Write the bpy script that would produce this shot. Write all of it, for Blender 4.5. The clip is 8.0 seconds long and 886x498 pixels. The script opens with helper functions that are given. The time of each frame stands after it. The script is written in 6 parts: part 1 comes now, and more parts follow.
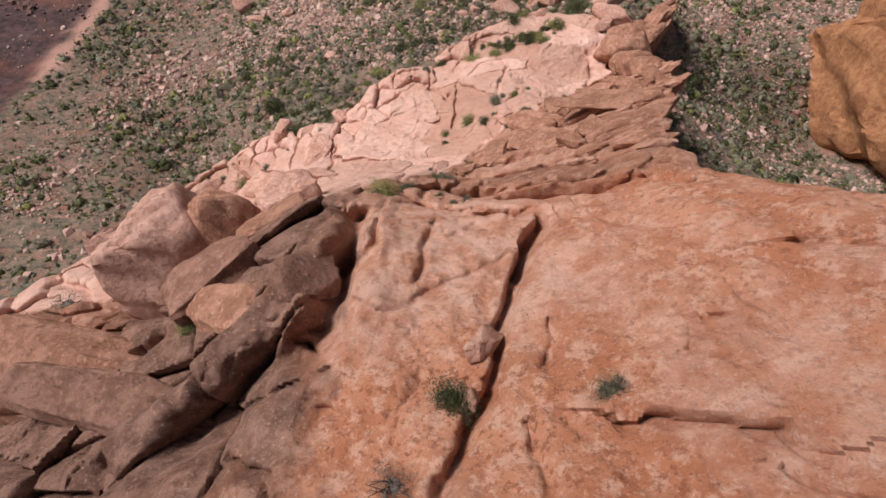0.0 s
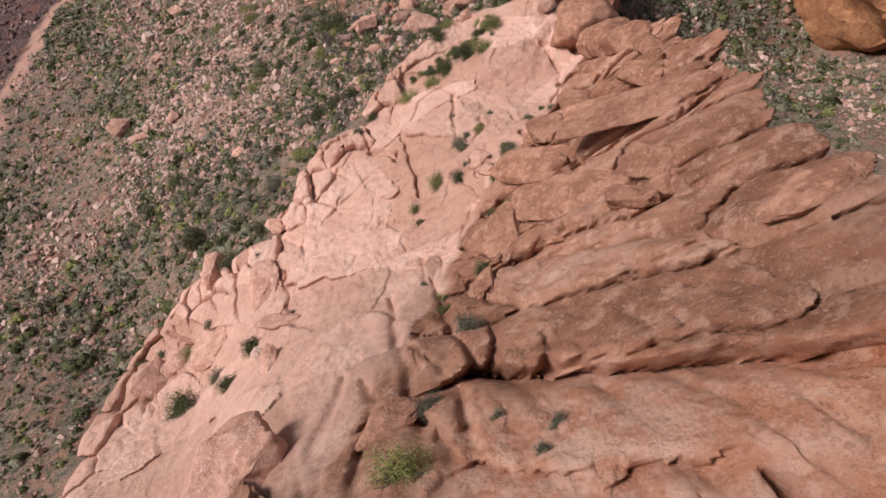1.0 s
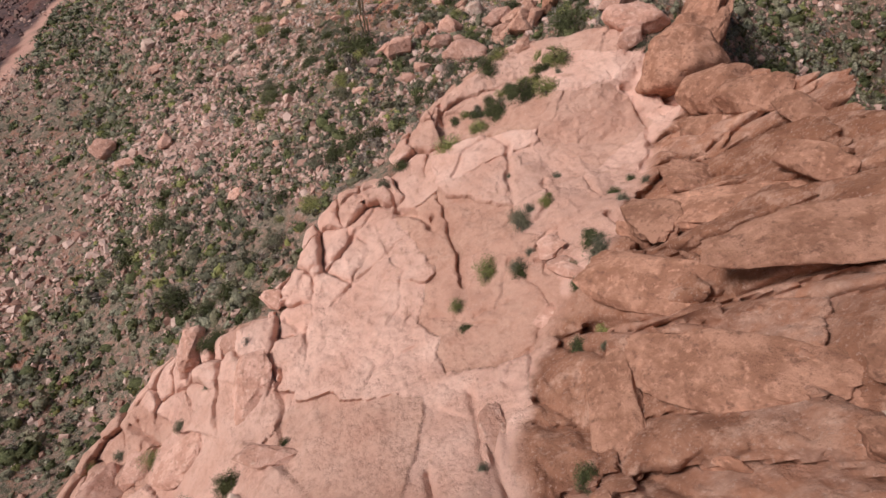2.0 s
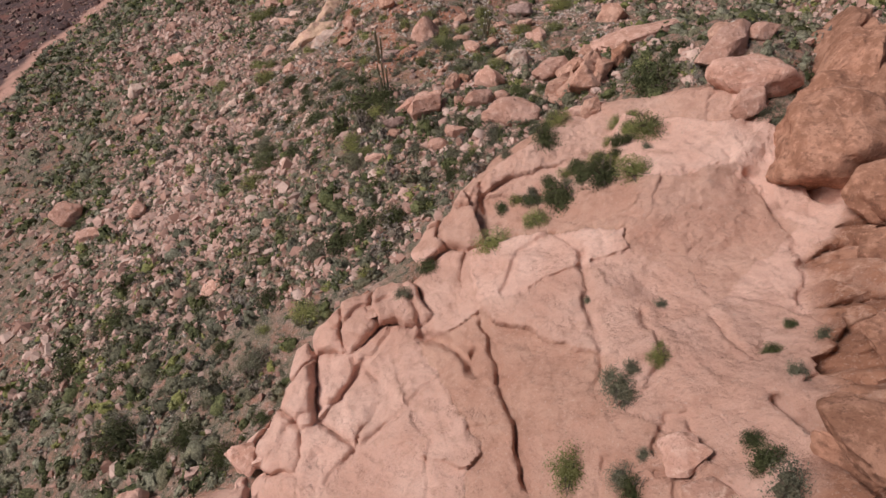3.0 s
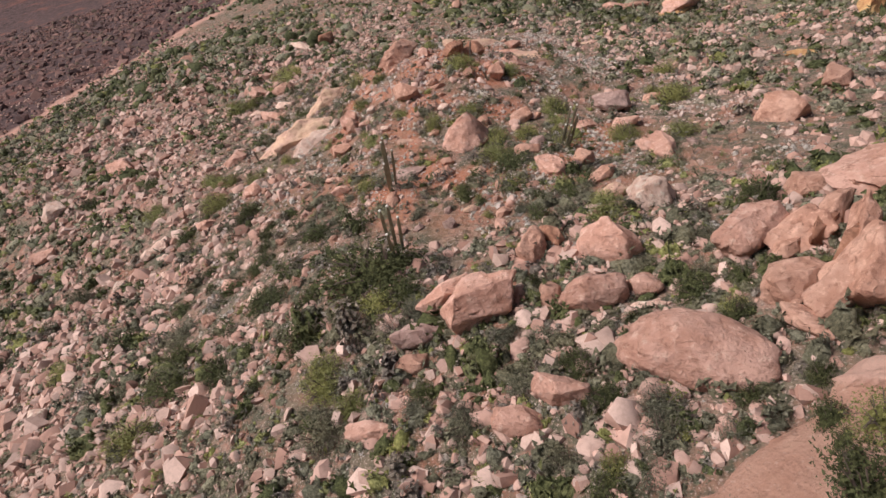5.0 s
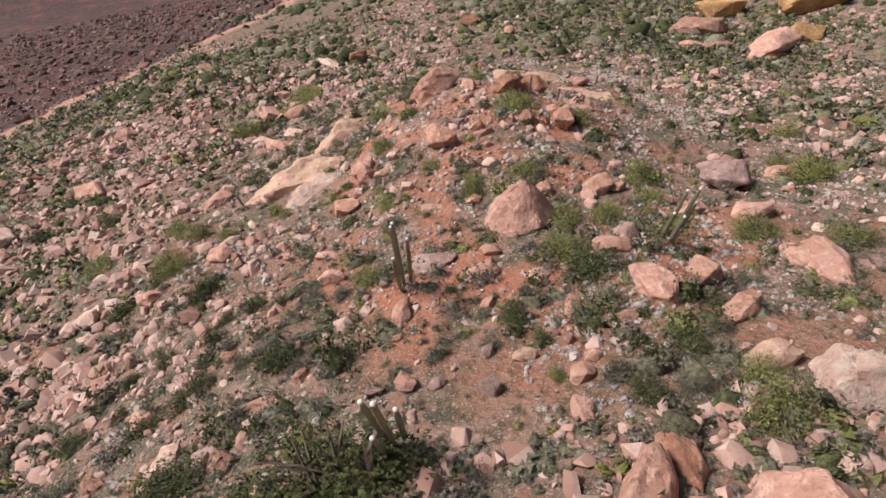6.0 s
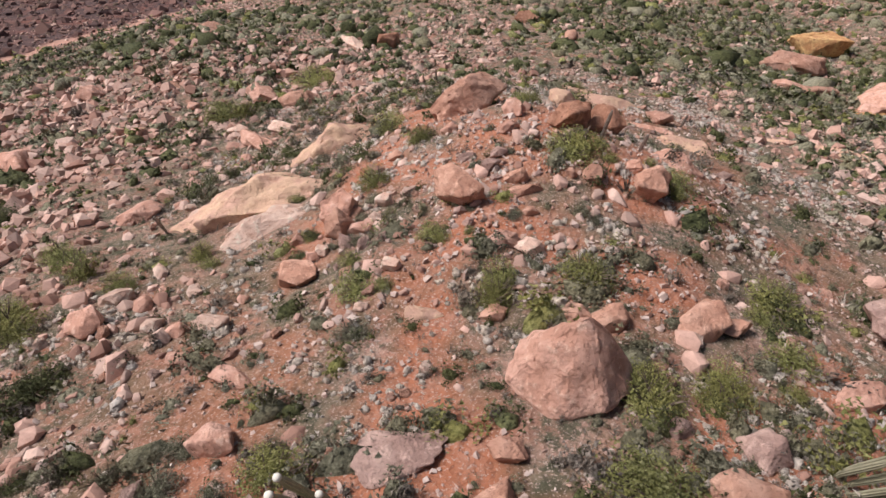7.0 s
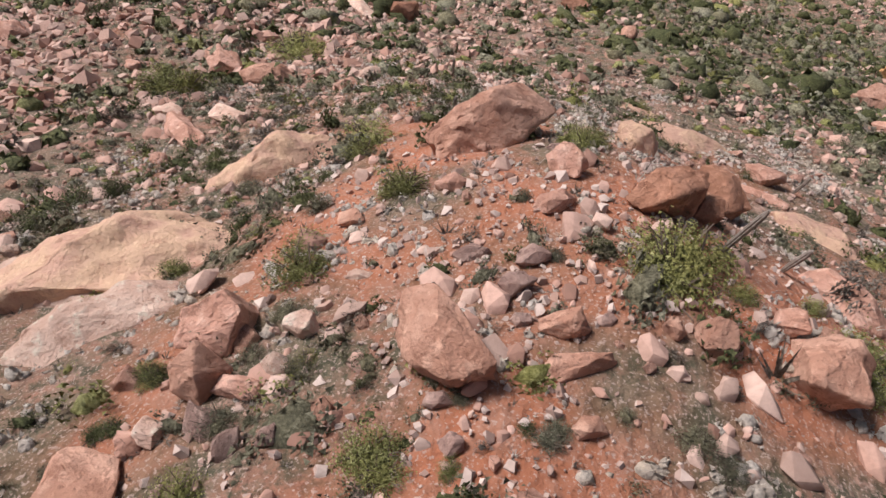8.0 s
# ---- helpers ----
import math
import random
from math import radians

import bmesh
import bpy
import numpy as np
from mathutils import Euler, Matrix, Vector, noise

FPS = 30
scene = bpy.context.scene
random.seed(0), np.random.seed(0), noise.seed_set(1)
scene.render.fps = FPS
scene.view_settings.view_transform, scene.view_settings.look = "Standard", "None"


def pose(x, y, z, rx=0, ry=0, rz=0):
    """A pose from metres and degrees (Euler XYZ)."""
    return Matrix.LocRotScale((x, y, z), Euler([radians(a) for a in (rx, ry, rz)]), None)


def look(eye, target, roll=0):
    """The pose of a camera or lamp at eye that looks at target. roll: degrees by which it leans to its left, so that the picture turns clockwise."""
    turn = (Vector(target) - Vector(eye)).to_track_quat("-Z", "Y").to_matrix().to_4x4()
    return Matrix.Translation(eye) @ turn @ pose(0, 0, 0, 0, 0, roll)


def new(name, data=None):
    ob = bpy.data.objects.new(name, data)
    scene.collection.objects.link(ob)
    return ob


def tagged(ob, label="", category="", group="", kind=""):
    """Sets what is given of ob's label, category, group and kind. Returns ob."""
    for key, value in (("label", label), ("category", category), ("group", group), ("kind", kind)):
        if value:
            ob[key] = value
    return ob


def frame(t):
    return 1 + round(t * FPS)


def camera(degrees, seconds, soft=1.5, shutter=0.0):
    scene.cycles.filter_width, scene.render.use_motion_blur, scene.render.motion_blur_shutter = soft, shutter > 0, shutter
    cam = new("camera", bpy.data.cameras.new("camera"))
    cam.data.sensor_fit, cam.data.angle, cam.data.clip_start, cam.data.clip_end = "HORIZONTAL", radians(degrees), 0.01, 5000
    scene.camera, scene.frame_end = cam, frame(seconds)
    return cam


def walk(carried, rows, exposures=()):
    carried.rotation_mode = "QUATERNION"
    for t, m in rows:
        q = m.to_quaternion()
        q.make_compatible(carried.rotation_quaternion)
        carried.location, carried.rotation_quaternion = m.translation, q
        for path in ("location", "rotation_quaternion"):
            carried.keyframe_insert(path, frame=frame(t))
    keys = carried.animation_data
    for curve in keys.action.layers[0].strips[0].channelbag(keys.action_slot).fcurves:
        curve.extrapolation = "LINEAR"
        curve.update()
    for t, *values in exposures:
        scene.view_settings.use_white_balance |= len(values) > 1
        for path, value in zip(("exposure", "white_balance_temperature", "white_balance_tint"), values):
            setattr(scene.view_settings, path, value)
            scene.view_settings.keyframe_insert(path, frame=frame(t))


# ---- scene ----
cam = camera(75.9, 8.0)
PATH = [
    (0, (-1.144, 0.160, 95.622), (-1.025, 0.603, 93.676), 14.88),
    (0.5, (-0.839, 5.998, 88.899), (-0.683, 6.459, 86.959), 4.03),
    (1, (-0.926, 10.508, 83.864), (-0.727, 10.969, 81.928), 2.03),
    (1.5, (-0.783, 14.854, 79.420), (-0.585, 15.318, 77.485), 2.92),
    (1.7, (-0.632, 16.547, 77.643), (-0.439, 17.020, 75.710), 2.89),
    (2.8, (0.388, 25.715, 66.975), (0.575, 26.318, 65.078), 0.52),
    (3, (0.635, 27.355, 65.134), (0.823, 27.985, 63.245), -0.15),
    (3.5, (1.297, 31.519, 60.535), (1.487, 32.205, 58.666), -1.30),
    (4, (2.097, 35.555, 56.145), (2.290, 36.298, 54.298), -2.27),
    (4.5, (2.901, 39.507, 51.870), (3.097, 40.318, 50.053), -3.25),
    (5, (3.599, 43.515, 47.722), (3.786, 44.400, 45.939), -4.09),
    (5.2, (3.842, 45.074, 46.284), (4.019, 45.985, 44.513), -4.33),
    (6.3, (5.517, 54.153, 38.255), (5.608, 55.130, 36.512), -2.18),
    (6.5, (5.814, 55.826, 36.859), (5.893, 56.799, 35.113), -0.92),
    (7, (6.481, 60.003, 33.341), (6.537, 60.953, 31.582), 2.70),
    (7.5, (6.910, 64.002, 30.070), (6.955, 64.916, 28.291), 6.24),
    (8, (7.139, 68.095, 26.497), (7.183, 68.974, 24.701), 9.70),
]
walk(cam, [(t, look(eye, target, roll)) for t, eye, target, roll in PATH], [(0, 0.15), (1.5, 0.12), (3, -0.02), (4.5, 0.18), (6.5, 0.46), (8, 0.46)])

# ---- light ----
world = bpy.data.worlds.new("sky")
scene.world = world
world.use_nodes = True
wn = world.node_tree
sky = wn.nodes.new("ShaderNodeTexSky")
sky.sky_type, sky.sun_disc = "NISHITA", False
sky.sun_elevation, sky.sun_rotation = radians(44), radians(-56)
sky.air_density, sky.dust_density = 1.0, 4.0
wn.links.new(sky.outputs["Color"], wn.nodes["Background"].inputs["Color"])
wn.nodes["Background"].inputs["Strength"].default_value = 0.046
sun = new("sun", bpy.data.lights.new("sun", "SUN"))
sun.data.energy, sun.data.angle, sun.data.color = 3.2, radians(18), (1.0, 0.925, 0.925)
sun.matrix_world = look((-50, 34, 58), (0, 0, 0))


# ---- small tools ----
def lattice(ix, iy, seed):
    """A fixed random number from 0 to 1 for each whole-number place."""
    h = (ix.astype(np.int64) * 374761393 + iy.astype(np.int64) * 668265263 + seed * 974634777) & 0x7FFFFFFF
    h = ((h ^ (h >> 13)) * 1274126177) & 0x7FFFFFFF
    return ((h ^ (h >> 16)) & 0xFFFF) / 65535.0


def value_noise(x, y, seed=0):
    ix, iy = np.floor(x), np.floor(y)
    fx, fy = x - ix, y - iy
    fx, fy = fx * fx * (3 - 2 * fx), fy * fy * (3 - 2 * fy)
    a, b = lattice(ix, iy, seed), lattice(ix + 1, iy, seed)
    c, d = lattice(ix, iy + 1, seed), lattice(ix + 1, iy + 1, seed)
    return ((a + (b - a) * fx) * (1 - fy) + (c + (d - c) * fx) * fy) * 2 - 1


def fbm(x, y, octaves=4, seed=0):
    total, gain = 0, 1.0
    for k in range(octaves):
        total = total + gain * value_noise(x, y, seed + k * 17)
        x, y, gain = x * 2.03 + 5.1, y * 2.03 - 3.7, gain * 0.5
    return total


def cells(x, y, seed=0):
    """Broken ground: how far from a joint, and a random number of the block with the place in it."""
    ix, iy = np.floor(x), np.floor(y)
    f1, f2 = np.full(x.shape, 9.0), np.full(x.shape, 9.0)
    own, ox, oy = np.zeros(x.shape), np.zeros(x.shape), np.zeros(x.shape)
    for dx in (-1, 0, 1):
        for dy in (-1, 0, 1):
            cx, cy = ix + dx, iy + dy
            px, py = cx + lattice(cx, cy, seed), cy + lattice(cx, cy, seed + 1)
            d = np.hypot(x - px, y - py)
            near = d < f1
            f2 = np.where(near, f1, np.minimum(f2, d))
            f1 = np.where(near, d, f1)
            own = np.where(near, lattice(cx, cy, seed + 2), own)
            ox, oy = np.where(near, x - px, ox), np.where(near, y - py, oy)
    return f2 - f1, own, ox, oy


def step(a, b, x):
    t = np.clip((x - a) / (b - a), 0, 1)
    return t * t * (3 - 2 * t)


def segment_distance(x, y, points):
    best = np.full(np.shape(x), 1e9)
    for (x1, y1), (x2, y2) in zip(points, points[1:]):
        dx, dy = x2 - x1, y2 - y1
        t = np.clip(((x - x1) * dx + (y - y1) * dy) / (dx * dx + dy * dy + 1e-9), 0, 1)
        best = np.minimum(best, np.hypot(x - x1 - t * dx, y - y1 - t * dy))
    return best


def inside(x, y, outline):
    c = np.zeros(np.shape(x), bool)
    for (x1, y1), (x2, y2) in zip(outline, outline[1:] + outline[:1]):
        c ^= ((y1 > y) != (y2 > y)) & (x < (x2 - x1) * (y - y1) / ((y2 - y1) or 1e-9) + x1)
    return c


def mesh_from(name, verts, faces, material=None, smooth=False):
    me = bpy.data.meshes.new(name)
    verts, faces = np.asarray(verts, np.float32), np.asarray(faces, np.int32)
    k = faces.shape[1]
    me.vertices.add(len(verts))
    me.vertices.foreach_set("co", verts.ravel())
    me.loops.add(faces.size)
    me.loops.foreach_set("vertex_index", faces.ravel())
    me.polygons.add(len(faces))
    me.polygons.foreach_set("loop_start", np.arange(0, faces.size, k, dtype=np.int32))
    me.polygons.foreach_set("loop_total", np.full(len(faces), k, np.int32))
    me.update(calc_edges=True)
    me.polygons.foreach_set("use_smooth", np.full(len(faces), smooth, bool))
    for m in (material if isinstance(material, list) else [material] if material else []):
        me.materials.append(m)
    return me


def float_layer(me, name, values):
    me.attributes.new(name, "FLOAT", "POINT").data.foreach_set("value", np.asarray(values, np.float32))


# ---- materials ----
def material(name, rough=0.9):
    m = bpy.data.materials.new(name)
    m.use_nodes = True
    b = m.node_tree.nodes["Principled BSDF"]
    b.inputs["Roughness"].default_value = rough
    b.inputs["Specular IOR Level"].default_value = 0.25
    return m, m.node_tree, b


def node(nt, kind, **values):
    n = nt.nodes.new(kind)
    for key, v in values.items():
        n.inputs[key.replace("_", " ")].default_value = v
    return n


def place(nt, local=False):
    c = nt.nodes.new("ShaderNodeTexCoord" if local else "ShaderNodeNewGeometry")
    return c.outputs["Object" if local else "Position"]


def grain(nt, where, scale, detail=5.0, rough=0.6):
    n = node(nt, "ShaderNodeTexNoise", Scale=scale, Detail=detail, Roughness=rough)
    nt.links.new(where, n.inputs["Vector"])
    return n.outputs["Fac"]


def ramp(nt, value, *stops):
    r = nt.nodes.new("ShaderNodeValToRGB")
    while len(r.color_ramp.elements) < len(stops):
        r.color_ramp.elements.new(0.5)
    for e, (at, c) in zip(r.color_ramp.elements, stops):
        e.position, e.color = at, (*c, 1) if len(c) == 3 else c
    nt.links.new(value, r.inputs["Fac"])
    return r.outputs["Color"]


def mix(nt, fac, a, b, blend="MIX"):
    n = nt.nodes.new("ShaderNodeMix")
    n.data_type, n.blend_type = "RGBA", blend
    for socket, v in ((n.inputs[0], fac), (n.inputs[6], a), (n.inputs[7], b)):
        if isinstance(v, (int, float)):
            socket.default_value = v
        elif isinstance(v, tuple):
            socket.default_value = (*v, 1)
        else:
            nt.links.new(v, socket)
    return n.outputs[2]


def relief(nt, bsdf, height, distance, strength=0.6, before=None):
    n = node(nt, "ShaderNodeBump", Strength=strength, Distance=distance)
    nt.links.new(height, n.inputs["Height"])
    if before:
        nt.links.new(before, n.inputs["Normal"])
    nt.links.new(n.outputs["Normal"], bsdf.inputs["Normal"])
    return n.outputs["Normal"]


def bw(v):
    return (v, v, v)


def layer(nt, name):
    a = nt.nodes.new("ShaderNodeAttribute")
    a.attribute_name = name
    return a.outputs["Fac"]


def outcrop_material():
    m, nt, b = material("sandstone", 0.92)
    p = place(nt)
    pink = mix(nt, ramp(nt, grain(nt, p, 0.35), (0.35, bw(0)), (0.7, bw(1))), (0.66, 0.395, 0.305), (0.79, 0.535, 0.435))
    pink = mix(nt, ramp(nt, grain(nt, p, 1.3, 8), (0.52, bw(0)), (0.68, bw(0.6))), pink, (0.54, 0.31, 0.23))
    brown = mix(nt, ramp(nt, grain(nt, p, 0.5, 6), (0.38, bw(0)), (0.66, bw(1))), (0.29, 0.135, 0.083), (0.49, 0.255, 0.165))
    brown = mix(nt, ramp(nt, grain(nt, p, 0.9, 9, 0.72), (0.51, bw(0)), (0.60, bw(0.75))), brown, (0.62, 0.385, 0.285))
    brown = mix(nt, ramp(nt, grain(nt, p, 2.6, 8, 0.72), (0.55, bw(0)), (0.64, bw(0.7))), brown, (0.22, 0.105, 0.07))
    orange = mix(nt, ramp(nt, grain(nt, p, 0.45, 6), (0.36, bw(0)), (0.68, bw(1))), (0.49, 0.19, 0.095), (0.68, 0.335, 0.205))
    orange = mix(nt, ramp(nt, grain(nt, p, 1.5, 9, 0.74), (0.50, bw(0)), (0.58, bw(0.85))), orange, (0.72, 0.44, 0.32))
    orange = mix(nt, ramp(nt, grain(nt, p, 3.6, 8, 0.7), (0.53, bw(0)), (0.60, bw(0.8))), orange, (0.34, 0.12, 0.06))
    # broken rock: its own brown, lowered to put shade on its faces into the colour
    rough = mix(nt, ramp(nt, grain(nt, p, 0.9, 8, 0.68), (0.42, bw(0)), (0.6, bw(1))), (0.19, 0.10, 0.07), (0.37, 0.215, 0.16))
    iron = layer(nt, "iron")
    c = mix(nt, ramp(nt, iron, (0.15, bw(0)), (0.45, bw(1))), pink, brown)
    c = mix(nt, ramp(nt, iron, (0.55, bw(0)), (0.95, bw(1))), c, orange)
    pale = mix(nt, ramp(nt, grain(nt, p, 0.8, 8, 0.7), (0.42, bw(0)), (0.56, bw(1))), (0.56, 0.27, 0.17), (0.77, 0.51, 0.40))
    c = mix(nt, layer(nt, "bleached"), c, pale)
    c = mix(nt, 1.0, c, ramp(nt, layer(nt, "plate"), (0, (0.84, 0.77, 0.72)), (0.5, (1.06, 1.04, 1.04)), (1, (1.18, 1.18, 1.19))), "MULTIPLY")
    c = mix(nt, layer(nt, "broken"), c, rough)
    varnish = ramp(nt, grain(nt, p, 2.2, 10, 0.8), (0.58, bw(0)), (0.71, bw(0.45)))
    c = mix(nt, varnish, c, (0.22, 0.11, 0.075))
    spots = ramp(nt, grain(nt, p, 7.0, 6, 0.75), (0.56, bw(0)), (0.66, bw(0.7)))
    c = mix(nt, spots, c, (0.70, 0.49, 0.40))
    pits = ramp(nt, grain(nt, p, 16.0, 5, 0.8), (0.55, bw(0)), (0.67, bw(0.32)))
    c = mix(nt, pits, c, (0.25, 0.125, 0.085))
    nt.links.new(c, b.inputs["Base Color"])
    n1 = relief(nt, b, grain(nt, p, 1.1, 9, 0.65), 0.5, 0.85)
    relief(nt, b, grain(nt, p, 6.0, 8, 0.75), 0.13, 0.9, n1)
    return m


def boulder_material(name, light, dark, stain):
    m, nt, b = material(name, 0.9)
    p = place(nt, True)
    info = nt.nodes.new("ShaderNodeObjectInfo")
    shift = node(nt, "ShaderNodeVectorMath")
    nt.links.new(p, shift.inputs[0])
    nt.links.new(ramp(nt, info.outputs["Random"], (0, bw(0)), (1, bw(1))), shift.inputs[1])
    p = shift.outputs["Vector"]
    c = mix(nt, ramp(nt, grain(nt, p, 0.9, 8, 0.65), (0.42, bw(0)), (0.58, bw(1))), dark, light)
    c = mix(nt, ramp(nt, grain(nt, p, 2.6, 9, 0.75), (0.53, bw(0)), (0.63, bw(0.75))), c, stain)
    c = mix(nt, ramp(nt, grain(nt, p, 3.7, 7, 0.72), (0.55, bw(0)), (0.64, bw(0.6))), c, tuple(min(0.75, v * 1.3) for v in light))
    c = mix(nt, ramp(nt, grain(nt, p, 11.0, 5, 0.7), (0.60, bw(0)), (0.68, bw(0.5))), c, tuple(v * 0.5 for v in dark))
    hsv = node(nt, "ShaderNodeHueSaturation")
    nt.links.new(ramp(nt, info.outputs["Random"], (0, bw(0.85)), (1, bw(1.15))), hsv.inputs["Value"])
    nt.links.new(c, hsv.inputs["Color"])
    nt.links.new(hsv.outputs["Color"], b.inputs["Base Color"])
    n1 = relief(nt, b, grain(nt, p, 1.8, 9, 0.65), 0.3, 0.8)
    relief(nt, b, grain(nt, p, 9.0, 6, 0.7), 0.06, 0.8, n1)
    return m


def stones_material(name, *colours):
    m, nt, b = material(name, 0.92)
    g = nt.nodes.new("ShaderNodeNewGeometry")
    stops = [(i / max(1, len(colours) - 1), c) for i, c in enumerate(colours)]
    c = ramp(nt, g.outputs["Random Per Island"], *stops)
    n = grain(nt, g.outputs["Position"], 5.0, 6, 0.7)
    c = mix(nt, ramp(nt, n, (0.42, bw(0)), (0.7, bw(0.4))), c, (0.24, 0.15, 0.12))
    nt.links.new(c, b.inputs["Base Color"])
    relief(nt, b, grain(nt, g.outputs["Position"], 12.0, 5, 0.7), 0.03, 0.6)
    return m


def leaf_material(name, a, c, d, deep=0.45):
    m, nt, b = material(name, 0.75)
    g = nt.nodes.new("ShaderNodeNewGeometry")
    info = nt.nodes.new("ShaderNodeObjectInfo")
    col = ramp(nt, g.outputs["Random Per Island"], (0, a), (0.55, c), (1, d))
    patch = grain(nt, g.outputs["Position"], 0.45, 3)
    col = mix(nt, ramp(nt, patch, (0.42, bw(0)), (0.62, bw(0.6))), col, tuple(v * w for v, w in zip(c, (1.2, 1.08, 0.9))))
    # fine noise: darker spots towards a * deep, paler ones towards d
    mottle = grain(nt, g.outputs["Position"], 7.0, 6, 0.75)
    col = mix(nt, ramp(nt, mottle, (0.40, bw(0.75)), (0.56, bw(0))), col, tuple(v * deep for v in a))
    col = mix(nt, ramp(nt, mottle, (0.53, bw(0)), (0.70, bw(0.7))), col, tuple(v * 1.15 for v in d))
    hsv = node(nt, "ShaderNodeHueSaturation")
    nt.links.new(ramp(nt, info.outputs["Random"], (0, bw(0.75)), (1, bw(1.2))), hsv.inputs["Value"])
    nt.links.new(col, hsv.inputs["Color"])
    nt.links.new(hsv.outputs["Color"], b.inputs["Base Color"])
    relief(nt, b, grain(nt, g.outputs["Position"], 9.0, 6, 0.75), 0.16, 0.9)
    return m


def ground_material():
    m, nt, b = material("stony_soil", 0.95)
    p = place(nt)
    soil = mix(nt, ramp(nt, grain(nt, p, 0.25, 6), (0.38, bw(0)), (0.64, bw(1))), (0.31, 0.14, 0.09), (0.30, 0.185, 0.14))
    grit = node(nt, "ShaderNodeTexVoronoi", Scale=4.5)
    nt.links.new(p, grit.inputs["Vector"])
    stones = mix(nt, ramp(nt, grit.outputs["Color"], (0.1, bw(0)), (0.9, bw(1))), (0.32, 0.205, 0.165), (0.62, 0.44, 0.365))
    cover = ramp(nt, grain(nt, p, 0.8, 6, 0.65), (0.46, bw(0)), (0.62, bw(0.8)))
    c = mix(nt, cover, soil, stones)
    straw = ramp(nt, grain(nt, p, 0.55, 8, 0.7), (0.43, bw(0)), (0.57, bw(0.9)))
    c = mix(nt, straw, c, (0.18, 0.15, 0.105))
    weeds = ramp(nt, grain(nt, p, 1.6, 8, 0.75), (0.47, bw(0)), (0.57, bw(0.9)))
    c = mix(nt, weeds, c, (0.068, 0.074, 0.046))
    red = mix(nt, ramp(nt, grain(nt, p, 1.5, 7, 0.7), (0.45, bw(0)), (0.62, bw(0.45))), (0.42, 0.162, 0.09), (0.46, 0.285, 0.22))
    c = mix(nt, layer(nt, "red_soil"), c, red)
    specks = ramp(nt, grain(nt, p, 15.0, 3, 0.6), (0.56, bw(0)), (0.64, bw(0.7)))
    c = mix(nt, specks, c, (0.52, 0.40, 0.345))
    dark = mix(nt, ramp(nt, grain(nt, p, 0.7, 9, 0.75), (0.40, bw(0)), (0.62, bw(1))), (0.05, 0.034, 0.034), (0.14, 0.085, 0.08))
    dark = mix(nt, ramp(nt, grain(nt, p, 0.12, 4), (0.52, bw(0)), (0.66, bw(0.7))), dark, (0.23, 0.095, 0.07))
    c = mix(nt, layer(nt, "dark_scree"), c, dark)
    c = mix(nt, layer(nt, "trail"), c, (0.52, 0.30, 0.235))
    nt.links.new(c, b.inputs["Base Color"])
    n1 = relief(nt, b, grain(nt, p, 1.5, 9, 0.7), 0.3, 0.8)
    relief(nt, b, grit.outputs["Distance"], 0.08, 0.6, n1)
    return m


OUTCROP = outcrop_material()
GROUND = ground_material()
ROCK = {
    "pink": boulder_material("pink_sandstone", (0.67, 0.41, 0.325), (0.53, 0.295, 0.22), (0.32, 0.165, 0.115)),
    "orange": boulder_material("orange_sandstone", (0.60, 0.365, 0.275), (0.46, 0.25, 0.178), (0.27, 0.13, 0.088)),
    "brown": boulder_material("brown_sandstone", (0.48, 0.258, 0.175), (0.31, 0.152, 0.097), (0.18, 0.088, 0.06)),
    # darker brown rock, with part of the west slabs' shade in its colour
    "shaded_brown": boulder_material("shaded_brown_sandstone", (0.36, 0.20, 0.145), (0.23, 0.12, 0.085), (0.14, 0.075, 0.055)),
    "grey": boulder_material("grey_sandstone", (0.50, 0.35, 0.30), (0.36, 0.235, 0.20), (0.23, 0.145, 0.12)),
    "pale": boulder_material("pale_sandstone", (0.74, 0.56, 0.465), (0.62, 0.42, 0.335), (0.42, 0.255, 0.19)),
    "yellow": boulder_material("yellow_sandstone", (0.62, 0.425, 0.295), (0.57, 0.36, 0.275), (0.44, 0.25, 0.18)),
    "ochre": boulder_material("ochre_sandstone", (0.64, 0.42, 0.20), (0.50, 0.26, 0.12), (0.28, 0.13, 0.07)),
    "rust": boulder_material("rust_sandstone", (0.47, 0.235, 0.115), (0.33, 0.145, 0.07), (0.17, 0.08, 0.045)),
}
STONES = stones_material("scree_stones", (0.26, 0.145, 0.11), (0.46, 0.275, 0.215), (0.64, 0.42, 0.345), (0.46, 0.305, 0.25), (0.70, 0.51, 0.43), (0.38, 0.265, 0.22))
GRAVEL = stones_material("pale_gravel", (0.30, 0.20, 0.165), (0.48, 0.37, 0.325), (0.62, 0.52, 0.465), (0.46, 0.30, 0.24))
DARK_STONES = stones_material("dark_scree_stones", (0.07, 0.045, 0.045), (0.15, 0.09, 0.08), (0.25, 0.14, 0.12), (0.10, 0.085, 0.06))
